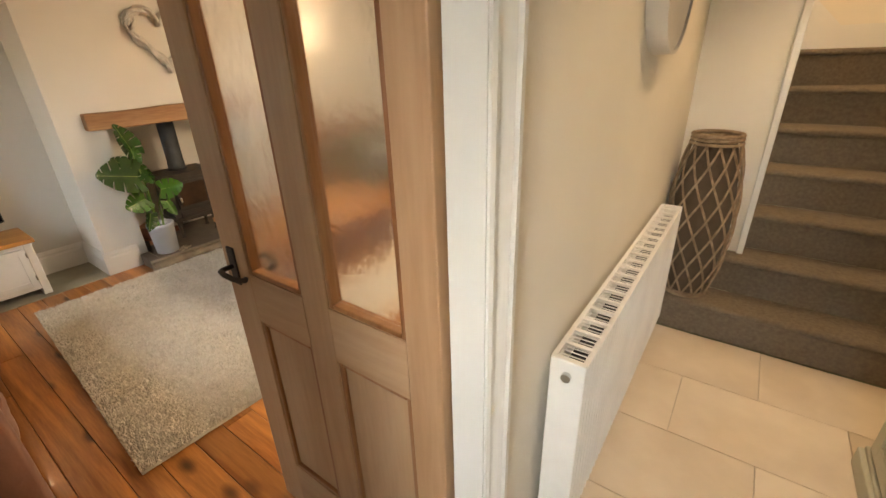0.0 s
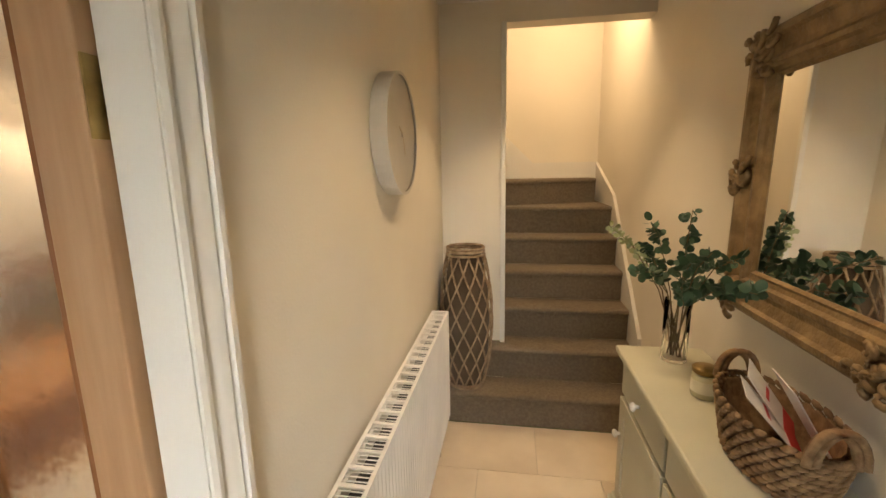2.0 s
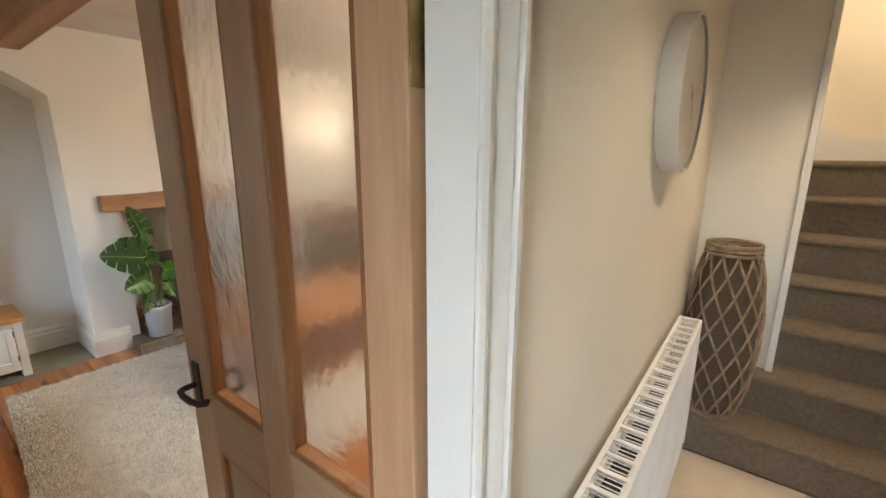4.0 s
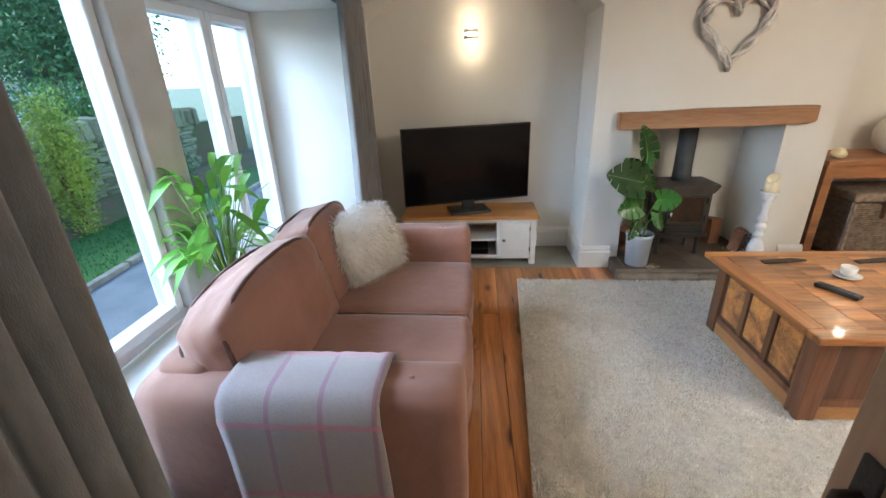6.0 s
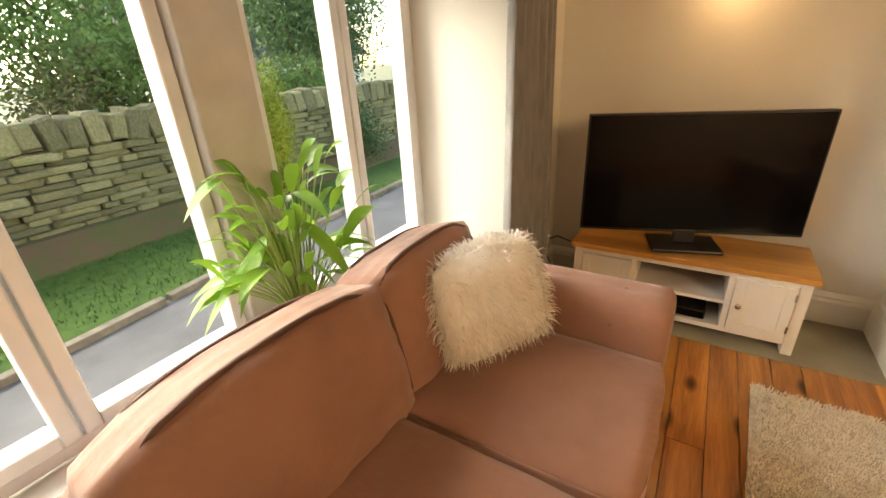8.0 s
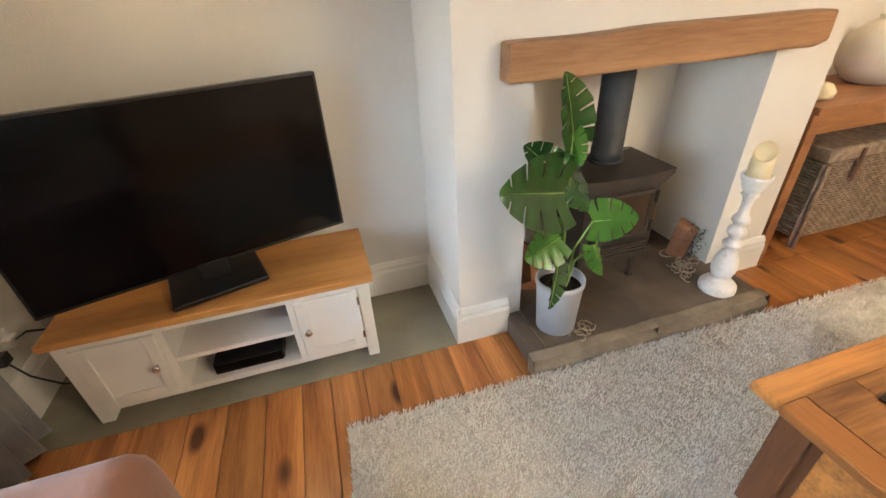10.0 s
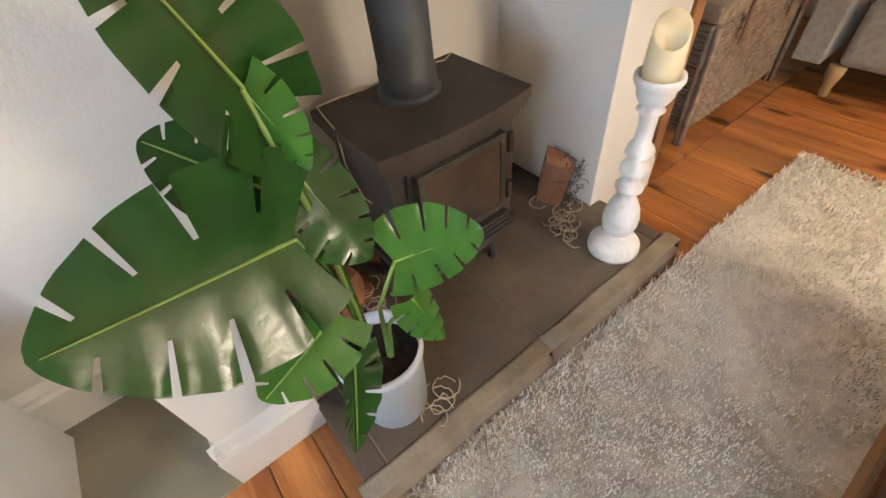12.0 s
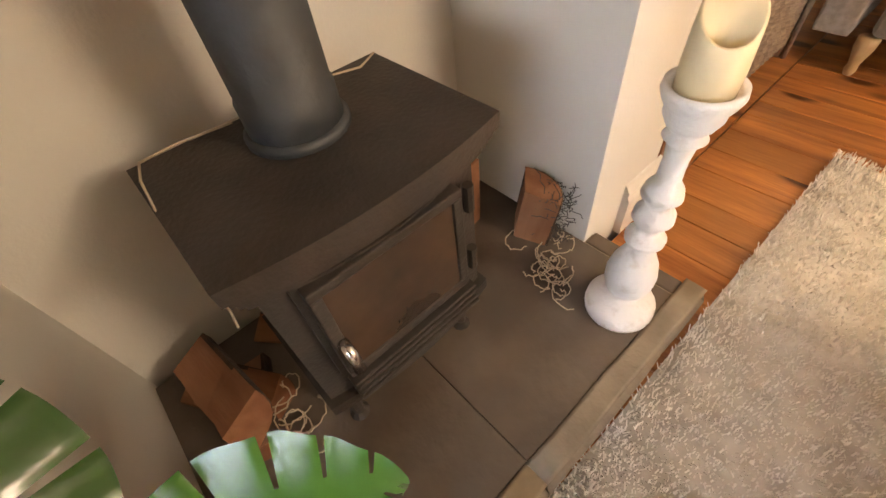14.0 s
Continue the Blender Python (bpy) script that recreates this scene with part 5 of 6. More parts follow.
WICKER = mat("grey_wicker", (0.32, 0.235, 0.16), (0.18, 0.125, 0.085), 0.8, 30, 0.3, 90)
trk = thing("wicker_trunk", "grey-brown woven wicker trunk under the console", "trunk", -4.25, 3.9, 0)
QX0, QX1, QY0, QY1, QT = -4.42, -4.07, 3.42, 4.22, 0.555
part("body", box(QX0 + 0.01, QY0 + 0.01, 0.05, QX1 - 0.01, QY1 - 0.01, 0.47), WICKER, trk)
for k in range(26):
    z = 0.06 + k * 0.0158
    bm = bmesh.new()
    pts = [(QX1 - 0.006 + 0.004 * (1 if (i + k) % 2 else -1), QY0 + (QY1 - QY0) * i / 40, z) for i in range(41)]
    add_tube(bm, pts, 0.0068, 5)
    pts = [(QX0 + (QX1 - QX0) * i / 18, QY0 + 0.006 - 0.004 * (1 if (i + k) % 2 else -1), z) for i in range(19)]
    add_tube(bm, pts, 0.0068, 5)
    part("weave_course", bm, WICKER, trk, smooth=True)
for x, yy in ((QX1, QY0), (QX1, QY1), (QX0, QY0)):
    for o in (-0.012, 0.012):
        part("corner_cane", tube([(x + o * (1 if x == QX0 else -1), yy, 0.0), (x + o * (1 if x == QX0 else -1), yy - 0.002, 0.475)], 0.011, 8), WICKER, trk, smooth=True)
lid = part("lid", box(QX0 - 0.01, QY0 - 0.012, 0.478, QX1 + 0.012, QY1 + 0.012, QT, bevel=0.022, seg=3), WICKER, trk, smooth=False)
for yy in (3.62, 4.02):
    part("strap", box(QX1 + 0.0135, yy - 0.014, 0.36, QX1 + 0.0185, yy + 0.014, 0.54, bevel=0.002), DARKWOOD, lid, "dark leather strap")
vs = thing("round_vase", "large cream round ceramic vase on the console", "vase", -4.24, 3.74, 0.80)
part("body", lathe([(0.085, 0.801), (0.12, 0.82), (0.165, 0.88), (0.175, 0.95), (0.15, 1.02), (0.09, 1.07), (0.06, 1.085), (0.066, 1.10), (0.055, 1.10)], -4.24, 3.74, 32), mat("cream_ceramic", (0.62, 0.55, 0.44), (0.56, 0.48, 0.38), 0.35, 4, 0.05, 30), vs, smooth=True)
whole("shell_ornament", lathe([(0.02, 0.801), (0.045, 0.815), (0.05, 0.84), (0.03, 0.87), (0.008, 0.878)], -4.10, 3.22, 16), WAX, "small cream rounded ornament on the console", "ornament", smooth=True)
jr = thing("glass_tumbler", "small clear glass tumbler on the console", "glass", -4.2, 4.05, 0.80)
part("tumbler", lathe([(0.025, 0.801), (0.032, 0.88), (0.029, 0.88), (0.023, 0.806)], -4.2, 4.05, 18), glass("clear_glass"), jr, smooth=True)
pf = thing("photo_frame", "small pale photo frame standing on the console", "photo frame", -4.3, 4.3, 0.80, 8)
part("frame", box(-0.01, -0.08, 0.001, 0.01, 0.08, 0.2, bevel=0.004), WHITE, pf, local=True)
part("mount", box(0.0105, -0.06, 0.02, 0.012, 0.06, 0.18), mat("muted_print", (0.3, 0.24, 0.26), (0.42, 0.36, 0.36), 0.5, 12, 0.0), pf, local=True)

CHAIRFAB = mat("grey_tweed", (0.30, 0.265, 0.22), (0.22, 0.19, 0.155), 0.9, 40, 0.4, 200, sheen=0.2)
ch = thing("armchair", "grey buttoned scroll-arm armchair on turned legs", "armchair", -3.6, 4.6, 0)
part("seat", box(-3.84, 4.20, 0.14, -3.16, 4.95, 0.40, bevel=0.03, seg=3), CHAIRFAB, ch, smooth=False)
part("seat_pad", box(-3.80, 4.19, 0.385, -3.20, 4.80, 0.48, bevel=0.035, seg=3), CHAIRFAB, ch)
part("back", box(-3.98, 4.80, 0.14, -3.02, 4.98, 0.86, bevel=0.05, seg=3), CHAIRFAB, ch)
for x in (-3.95, -3.05):
    ar = box(x - 0.06, 4.17, 0.14, x + 0.06, 4.9, 0.56, bevel=0.01)
    a_ = part("arm", ar, CHAIRFAB, ch)
    part("scroll", tube([(x - 0.03 * (1 if x < -3.5 else -1), 4.155, 0.60), (x - 0.03 * (1 if x < -3.5 else -1), 4.9, 0.60)], 0.125, 20), CHAIRFAB, a_, smooth=False)
    bt = bmesh.new()
    for yy in (4.3, 4.45, 4.6, 4.75):
        for zz in (0.32, 0.45, 0.58):
            for s in (-1, 1):
                add_lathe(bt, [(0.010, -0.004), (0.010, 0.002), (0.003, 0.006)], 0, 0, 8)
                bmesh.ops.transform(bt, matrix=pose(x + s * 0.062, yy, zz, 0, 90 * s, 0), verts=bt.verts[-24:])
    part("button_row", bt, CHAIRFAB, a_)
BLEACH = wood("chair_leg_wood", (0.45, 0.30, 0.15), (0.3, 0.18, 0.08), 0.5, 2, 6)
for x in (-3.83, -3.17):
    for yy in (4.22, 4.9):
        part("leg", lathe([(0.016, 0.0), (0.022, 0.02), (0.018, 0.04), (0.034, 0.10), (0.036, 0.14)], x, yy, 14), BLEACH, ch, smooth=True)
fc = thing("sheepskin", "cream sheepskin thrown over the armchair seat", "sheepskin", -3.45, 4.3, 0.48)
bm = cushion(0.44, 0.4, 0.08, 0.2, 8, 0.02, 31)
bmesh.ops.transform(bm, matrix=pose(-3.46, 4.36, 0.52), verts=bm.verts)
bm.normal_update()
vn = [(v.co.copy(), v.normal.copy()) for v in bm.verts if v.co.z > 0.48]
part("hide", bm, FUR, fc, smooth=True)
fb = bmesh.new()
fur(fb, vn, 2500, 0.05, 0.002, 14, 0.5)
part("fleece", fb, FUR, fc)["kind"] = "stuff"

# Made-up pendant, out of view, to house the added room fill.
pend = thing("added_pendant", "added cream drum pendant, unseen, housing the lounge fill light", "pendant lamp", -1.3, 3.3, 2.0)
part("shade", lathe([(0.17, 1.96), (0.175, 1.96), (0.175, 2.18), (0.17, 2.18)], -1.3, 3.3, 32, cap=False), mat("linen_shade", (0.72, 0.62, 0.46), None, 0.9, 30, 0.2, 200), pend)
part("cord", tube([(-1.3, 3.3, 2.18), (-1.3, 3.3, 2.25)], 0.004), BLACK, pend)

# ---- hall: radiator, clock, lantern ----
RADW = mat("radiator_white", (0.80, 0.78, 0.74), None, 0.3, 5, 0.02, 60)
rad = thing("radiator", "white panel radiator with slotted top grille", "radiator", -0.47, 2.18, 0.13)
R0, R1, RT, RBZ = 1.43, 2.78, 0.775, 0.16
XI, XO = -0.505, -0.425
bm = bmesh.new()
n = 44
pts = []
for i in range(n * 4 + 1):
    y = R0 + 0.006 + (R1 - R0 - 0.012) * i / (n * 4)
    ph = i % 4
    pts.append((XO - (0.006 if ph in (0, 3) else 0.0), y))
add_prism(bm, pts + [(XO - 0.014, R1 - 0.006), (XO - 0.014, R0 + 0.006)], 2, RBZ, RT - 0.012)
part("front_panel", bm, RADW, rad)
part("rear_panel", box(XI, R0 + 0.006, RBZ, XI + 0.014, R1 - 0.006, RT - 0.012), RADW, rad)
for y0, y1 in ((R0, R0 + 0.008), (R1 - 0.008, R1)):
    part("end_cover", box(XI - 0.004, y0, RBZ + 0.01, XO + 0.004, y1, RT + 0.002, bevel=0.004), RADW, rad)
# Black block between the panels paints the shade seen through the grille.
part("fin_shade", box(XI + 0.016, R0 + 0.01, RBZ + 0.03, XO - 0.018, R1 - 0.01, RT - 0.05), BLACK, rad, "plain black block painting the shade inside the panels")
gr = bmesh.new()
add_box(gr, XI - 0.004, R0 + 0.008, RT - 0.006, XI + 0.008, R1 - 0.008, RT + 0.002)
add_box(gr, XO - 0.006, R0 + 0.008, RT - 0.006, XO + 0.004, R1 - 0.008, RT + 0.002)
nn = 21
for i in range(nn + 1):
    y = R0 + 0.01 + (R1 - R0 - 0.02) * i / nn
    add_box(gr, XI + 0.008, y - 0.005, RT - 0.005, XO - 0.006, y + 0.007, RT + 0.0015)
    if i < nn:
        for k in range(1, 4):
            yy = y + (R1 - R0 - 0.02) / nn * k / 4
            add_box(gr, XI + 0.008, yy - 0.0014, RT - 0.001, XO - 0.006, yy + 0.0014, RT + 0.001)
part("top_grille", gr, RADW, rad)
pl = bmesh.new()
add_tube(pl, [(-0.465, R0 - 0.001, 0.735), (-0.465, R0 - 0.012, 0.735)], 0.012, 10)
part("bleed_plug", pl, CHROME, rad, "chrome bleed plug")
for y in (R0 + 0.12, R1 - 0.12):
    part("bracket", box(-0.53, y - 0.02, 0.3, XI, y + 0.02, 0.6), RADW, rad)
    part("pipe", tube([(-0.465, y, 0.0), (-0.465, y, RBZ + 0.01)], 0.008), CHROME, rad)

GOLDEN = mat("pale_gilt", (0.5, 0.42, 0.3), None, 0.4, 9, 0.0, metal=0.5)
CLOCKW = mat("clock_white", (0.56, 0.53, 0.48), None, 0.5, 5, 0.03)
ck = thing("wall_clock", "round plain white wall clock above the radiator", "clock", -0.53, 2.15, 1.63)


def disc(r0, r1, x0, x1, cy, cz, seg=48):
    bm = lathe([(r0, x0), (r1, x0), (r1, x1), (r0, x1)], 0, 0, seg, cap=False)
    bmesh.ops.transform(bm, matrix=pose(0, cy, cz, 0, 90, 0), verts=bm.verts)
    return bm


CKY, CKZ = 2.15, 1.63
part("rim", disc(0.196, 0.207, -0.528, -0.472, CKY, CKZ), CLOCKW, ck, smooth=False)
part("face", disc(0.0005, 0.1965, -0.528, -0.480, CKY, CKZ), CLOCKW, ck)
part("hub", disc(0.0005, 0.010, -0.480, -0.474, CKY, CKZ, 16), CLOCKW, ck)
for a, L in ((62, 0.05), (200, 0.07)):
    hb = box(-0.477, -0.003, -0.01, -0.4755, 0.003, L)
    bmesh.ops.transform(hb, matrix=pose(0, CKY, CKZ, a, 0, 0), verts=hb.verts)
    part("pointer", hb, GOLDEN, ck)

LW = mat("willow_cane", (0.36, 0.26, 0.17), (0.22, 0.15, 0.09), 0.8, 25, 0.3, 70)
lan = thing("willow_lantern", "tall barrel lantern of crossed willow cane on the step", "lantern", -0.365, 3.105, 0.2)
CX, CY = -0.365, 3.115


def lr(t):
    return 0.085 + 0.085 * math.sin(math.pi * (0.07 + 0.86 * t)) ** 0.6 - 0.012


for s in (-1, 1):
    for k in range(12):
        pts = []
        for i in range(17):
            t = i / 16
            a = math.tau * k / 12 + s * t * 2.4
            r = lr(t) + 0.003 * s
            pts.append((CX + r * math.cos(a), CY + r * math.sin(a), 0.215 + 0.81 * t))
        part("cane", tube(pts, 0.0058, 5), LW, lan, smooth=True)
for z, t, r in ((0.207, 0.0, 0.009), (0.222, 0.02, 0.009), (1.02, 0.98, 0.008), (1.04, 1.0, 0.010), (1.058, 1.0, 0.010)):
    pts = [(CX + lr(t) * math.cos(i * math.tau / 24), CY + lr(t) * math.sin(i * math.tau / 24), z) for i in range(25)]
    part("hoop", tube(pts, r, 6), LW, lan, smooth=True)
# Added dark sheet inside the cane; its colour paints the lantern's inner shade.
part("liner", lathe([(lr(i / 14) - 0.016, 0.215 + 0.80 * i / 14) for i in range(15)], CX, CY, 20, cap=False), mat("lantern_inside_shade", (0.10, 0.07, 0.045), None, 0.9, 20, 0.2), lan, smooth=True)
part("base", lathe([(0.10, 0.2), (0.105, 0.21), (0.10, 0.215)], CX, CY, 24), LW, lan)

# ---- hall dresser and what stands on it ----
SAGE = mat("sage_paint", (0.52, 0.51, 0.40), (0.48, 0.47, 0.37), 0.45, 5, 0.05, 50)
DRT = 0.78
dre = thing("dresser", "pale sage painted hall dresser with drawers and doors", "dresser", 0.5, 1.7, 0)
D0, D1, DF = 0.86, 2.40, 0.36
part("top", box(0.335, D0 - 0.02, DRT - 0.03, HX - 0.004, D1 + 0.02, DRT, bevel=0.008), SAGE, dre)
part("carcass", box(DF + 0.018, D0, 0.09, HX - 0.01, D1, DRT - 0.03), SAGE, dre)
part("plinth", box(0.335, D0 - 0.01, 0.0, HX - 0.01, D1 + 0.015, 0.08, bevel=0.006), SAGE, dre)
part("plinth_mould", box(0.35, D0 - 0.005, 0.08, HX - 0.01, D1 + 0.008, 0.10, bevel=0.005), SAGE, dre)
w = (D1 - D0 - 0.03) / 3
for k in range(3):
    y0 = D0 + 0.015 + k * w
    d = part("drawer", box(DF - 0.002, y0 + 0.01, 0.595, DF + 0.018, y0 + w - 0.01, 0.735, bevel=0.004), SAGE, dre)
    dd = part("door", box(DF + 0.002, y0 + 0.01, 0.115, DF + 0.018, y0 + w - 0.01, 0.575, bevel=0.003), SAGE, dre)
    for b in ((y0 + 0.01, 0.115, y0 + 0.07, 0.575), (y0 + w - 0.07, 0.115, y0 + w - 0.01, 0.575), (y0 + 0.07, 0.115, y0 + w - 0.07, 0.175), (y0 + 0.07, 0.515, y0 + w - 0.07, 0.575)):
        part("door_frame", box(DF - 0.006, b[0], b[1], DF + 0.002, b[2], b[3], bevel=0.002), SAGE, dd)
    for owner, ky, kz in ((d, y0 + w / 2, 0.665), (dd, y0 + w - 0.04, 0.42)):
        kn = lathe([(0.007, 0), (0.007, 0.012), (0.015, 0.018), (0.017, 0.026), (0.010, 0.033)], 0, 0, 16)
        bmesh.ops.transform(kn, matrix=pose(DF - 0.004, ky, kz, 0, -90, 0), verts=kn.verts)
        part("knob", kn, CHINA, owner, "white knob", smooth=True)

GILT = mat("aged_gilt", (0.34, 0.235, 0.12), (0.20, 0.13, 0.065), 0.5, 18, 0.5, 60, metal=0.35)
mir = thing("wall_mirror", "large mirror in an ornate aged gilt frame", "mirror", HX, 1.6, 1.42)
MY0, MY1, MZ0, MZ1, FW = 0.95, 2.205, 1.045, 1.89, 0.125
MIRRORGLASS = mat("mirror_glass", (0.86, 0.87, 0.86), (0.86, 0.87, 0.86), 0.02, 1, 0.0, metal=1.0)
part("glass", box(HX - 0.016, MY0 + FW - 0.01, MZ0 + FW - 0.01, HX - 0.012, MY1 - FW + 0.01, MZ1 - FW + 0.01), MIRRORGLASS, mir, "silvered mirror glass")
PROF = [(0.0, 0.002), (0.0, 0.03), (0.012, 0.042), (0.028, 0.044), (0.036, 0.034), (0.05, 0.030), (0.066, 0.024), (0.08, 0.026), (0.09, 0.034), (0.104, 0.036), (0.112, 0.026), (0.124, 0.022), (0.132, 0.026), (0.14, 0.018), (0.14, 0.002)]
corners = [(MY1, MZ0, -1, 1), (MY1, MZ1, -1, -1), (MY0, MZ1, 1, -1), (MY0, MZ0, 1, 1)]
for k in range(4):
    a, b = corners[k], corners[(k + 1) % 4]
    bm = bmesh.new()
    ra = [bm.verts.new((HX - d, a[0] + a[2] * u, a[1] + a[3] * u)) for u, d in PROF]
    rb = [bm.verts.new((HX - d, b[0] + b[2] * u, b[1] + b[3] * u)) for u, d in PROF]
    for i in range(len(PROF)):
        j = (i + 1) % len(PROF)
        bm.faces.new((ra[i], ra[j], rb[j], rb[i]))
    part("frame_side", bm, GILT, mir)
rnd = random.Random(41)


def ornament(y, z, size, seed):
    """A carved boss with leaf scrolls round it, on the mirror's frame."""
    r = random.Random(seed)
    boss = lathe([(size * 0.55, 0.026), (size * 0.5, 0.040), (size * 0.25, 0.048), (size * 0.05, 0.050)], 0, 0, 14)
    bmesh.ops.transform(boss, matrix=pose(HX, y, z, 0, -90, 0), verts=boss.verts)
    base = part("carved_ornament", boss, GILT, mir, smooth=True)
    for i in range(14):
        a = r.uniform(0, math.tau)
        R = size * r.uniform(0.1, 0.9)
        cy, cz = y + R * math.cos(a), z + R * math.sin(a)
        pts = []
        for k in range(9):
            b = a + k * 0.6
            q = size * 0.28 * (1 - k / 11)
            pts.append((HX - 0.04 - 0.010 * math.sin(k * 0.5), cy + q * math.cos(b), cz + q * math.sin(b)))
        part("scroll", tube(pts, 0.010, 6, 0.004), GILT, base, smooth=True)


for y, z, s in ((MY1 - 0.06, MZ0 + 0.06, 0.085), (MY1 - 0.06, MZ1 - 0.06, 0.085), (MY0 + 0.06, MZ0 + 0.06, 0.085), (MY0 + 0.06, MZ1 - 0.06, 0.085), (MY1 - 0.04, (MZ0 + MZ1) / 2, 0.06), (MY0 + 0.04, (MZ0 + MZ1) / 2, 0.06), ((MY0 + MY1) / 2, MZ0 + 0.04, 0.06), ((MY0 + MY1) / 2, MZ1 - 0.04, 0.06)):
    ornament(y, z, s, int(y * 100 + z * 10))

mir.matrix_world = pose(HX - 0.003, 0, MZ1) @ pose(0, 0, 0, 0, 0.8, 0) @ pose(-HX, 0, -MZ1) @ mir.matrix_basis

EUC = mat("eucalyptus_leaf", (0.045, 0.105, 0.055), (0.025, 0.07, 0.04), 0.5, 8, 0.1, 40)
EUCP = mat("pale_blossom", (0.42, 0.46, 0.26), (0.30, 0.36, 0.2), 0.6, 8, 0.1, 40)
TWIG = mat("twig_brown", (0.16, 0.12, 0.06), None, 0.7, 9, 0.1)
vz = thing("glass_vase", "tall clear glass vase on the hall dresser", "vase", 0.515, 2.295, DRT)
VX, VY = 0.515, 2.295
part("cylinder", lathe([(0.042, DRT + 0.001), (0.045, DRT + 0.004), (0.045, DRT + 0.24), (0.041, DRT + 0.24), (0.041, DRT + 0.012), (0.001, DRT + 0.012)], VX, VY, 28), glass("vase_glass", thin=True), vz, smooth=True)
spr = thing("eucalyptus_spray", "dark green eucalyptus stems standing in the vase", "foliage", VX, VY, DRT + 0.012)
rnd = random.Random(23)
TIPS = ((0.30, 2.50, 1.27, 1), (0.34, 2.46, 1.22, 1), (0.40, 2.44, 1.20, 0), (0.42, 2.36, 1.30, 0), (0.50, 2.20, 1.36, 0), (0.46, 2.08, 1.20, 0), (0.55, 1.98, 1.24, 0), (0.44, 1.90, 1.27, 0), (0.52, 1.82, 1.18, 0), (0.58, 2.1, 1.10, 0), (0.42, 2.0, 1.08, 0), (0.36, 2.3, 1.12, 0))
for tx, ty, tz, pale in TIPS:
    p0 = Vector((VX + rnd.uniform(-0.02, 0.02), VY + rnd.uniform(-0.02, 0.02), DRT + 0.016))
    p1 = Vector((VX + (tx - VX) * 0.25, VY + (ty - VY) * 0.25, DRT + 0.26))
    tip = Vector((min(tx, 0.6), ty, tz))
    pts = [p0, p0.lerp(p1, 0.5), p1, p1.lerp(tip, 0.5) + Vector((0, 0, 0.04)), tip]
    stm = part("stem", tube(pts, 0.0032, 5, 0.0014), TWIG, spr, smooth=True)
    bl = bmesh.new()
    for i in range(46):
        t = rnd.uniform(0.0, 1.0)
        c = (pts[2].lerp(pts[3], t * 2) if t < 0.5 else pts[3].lerp(tip, t * 2 - 1)) if t > 0.12 else pts[3].lerp(tip, rnd.random())
        d = Vector((rnd.uniform(-1, 1), rnd.uniform(-1, 1), rnd.uniform(-0.5, 0.9))).normalized()
        r = rnd.uniform(0.010, 0.019) * (0.75 if pale else 1)
        c = c + d * r * 1.5
        c.x = min(c.x, HX - 0.075)
        u_ = d.cross(Vector((rnd.uniform(-1, 1), rnd.uniform(-1, 1), rnd.uniform(-1, 1)))).normalized()
        cen = bl.verts.new(c + d.cross(u_) * r * 0.15)
        ring = [bl.verts.new(c + (d * math.cos(k * math.tau / 9) + u_ * 0.85 * math.sin(k * math.tau / 9)) * r) for k in range(9)]
        for k in range(9):
            bl.faces.new((cen, ring[k], ring[(k + 1) % 9]))
    part("foliage", bl, EUCP if pale else EUC, stm, smooth=True)["kind"] = "stuff"

jar = thing("jar_candle", "glass jar candle with gold lid on the dresser", "candle", 0.515, 2.03, DRT)
part("jar", lathe([(0.036, DRT + 0.001), (0.04, DRT + 0.006), (0.04, DRT + 0.075), (0.036, DRT + 0.08)], 0.515, 2.03, 28), mat("jar_wax", (0.55, 0.53, 0.38), None, 0.25, 6, 0.0), jar, smooth=True)
part("lid", lathe([(0.038, DRT + 0.081), (0.041, DRT + 0.083), (0.041, DRT + 0.096), (0.036, DRT + 0.099)], 0.515, 2.03, 28), BRASS, jar, "gold coloured lid", smooth=True)
part("label", lathe([(0.0405, DRT + 0.02), (0.0405, DRT + 0.06)], 0.515, 2.03, 28, cap=False), mat("paper_label", (0.7, 0.68, 0.58), None, 0.7, 9, 0.0), jar, smooth=True)

SEAG = mat("seagrass", (0.30, 0.185, 0.095), (0.17, 0.095, 0.045), 0.8, 40, 0.4, 120)
bk = thing("seagrass_basket", "woven seagrass basket with looped handles on the dresser", "basket", 0.535, 1.71, DRT)
BXC, BYC = 0.535, 1.71


def blobm():
    bm = bmesh.new()
    bmesh.ops.create_icosphere(bm, subdivisions=1, radius=1.0)
    return bm


for rrow in range(9):
    z = DRT + 0.012 + rrow * 0.0165
    ax, ay = 0.088 + 0.020 * rrow / 8, 0.160 + 0.035 * rrow / 8
    cnt = 34
    bm = bmesh.new()
    for k in range(cnt):
        a = math.tau * (k + 0.5 * (rrow % 2)) / cnt
        c = Vector((BXC + ax * math.cos(a), BYC + ay * math.sin(a), z))
        tang = math.degrees(math.atan2(ay * math.cos(a), -ax * math.sin(a)))
        n0 = len(bm.verts)
        bmesh.ops.create_icosphere(bm, subdivisions=1, radius=1.0, matrix=Matrix.Translation(c) @ pose(0, 0, 0, 0, -22, tang) @ Matrix.Diagonal((0.019, 0.0085, 0.0095, 1)))
    part("weave_course", bm, SEAG, bk, smooth=True)
ln = lathe([(0.078, DRT + 0.008), (0.094, DRT + 0.14)], 0, 0, 24, cap=False)
bmesh.ops.transform(ln, matrix=Matrix.Translation((BXC, BYC, 0)) @ Matrix.Diagonal((1, 1.8, 1, 1)), verts=ln.verts)
part("liner", ln, SEAG, bk)
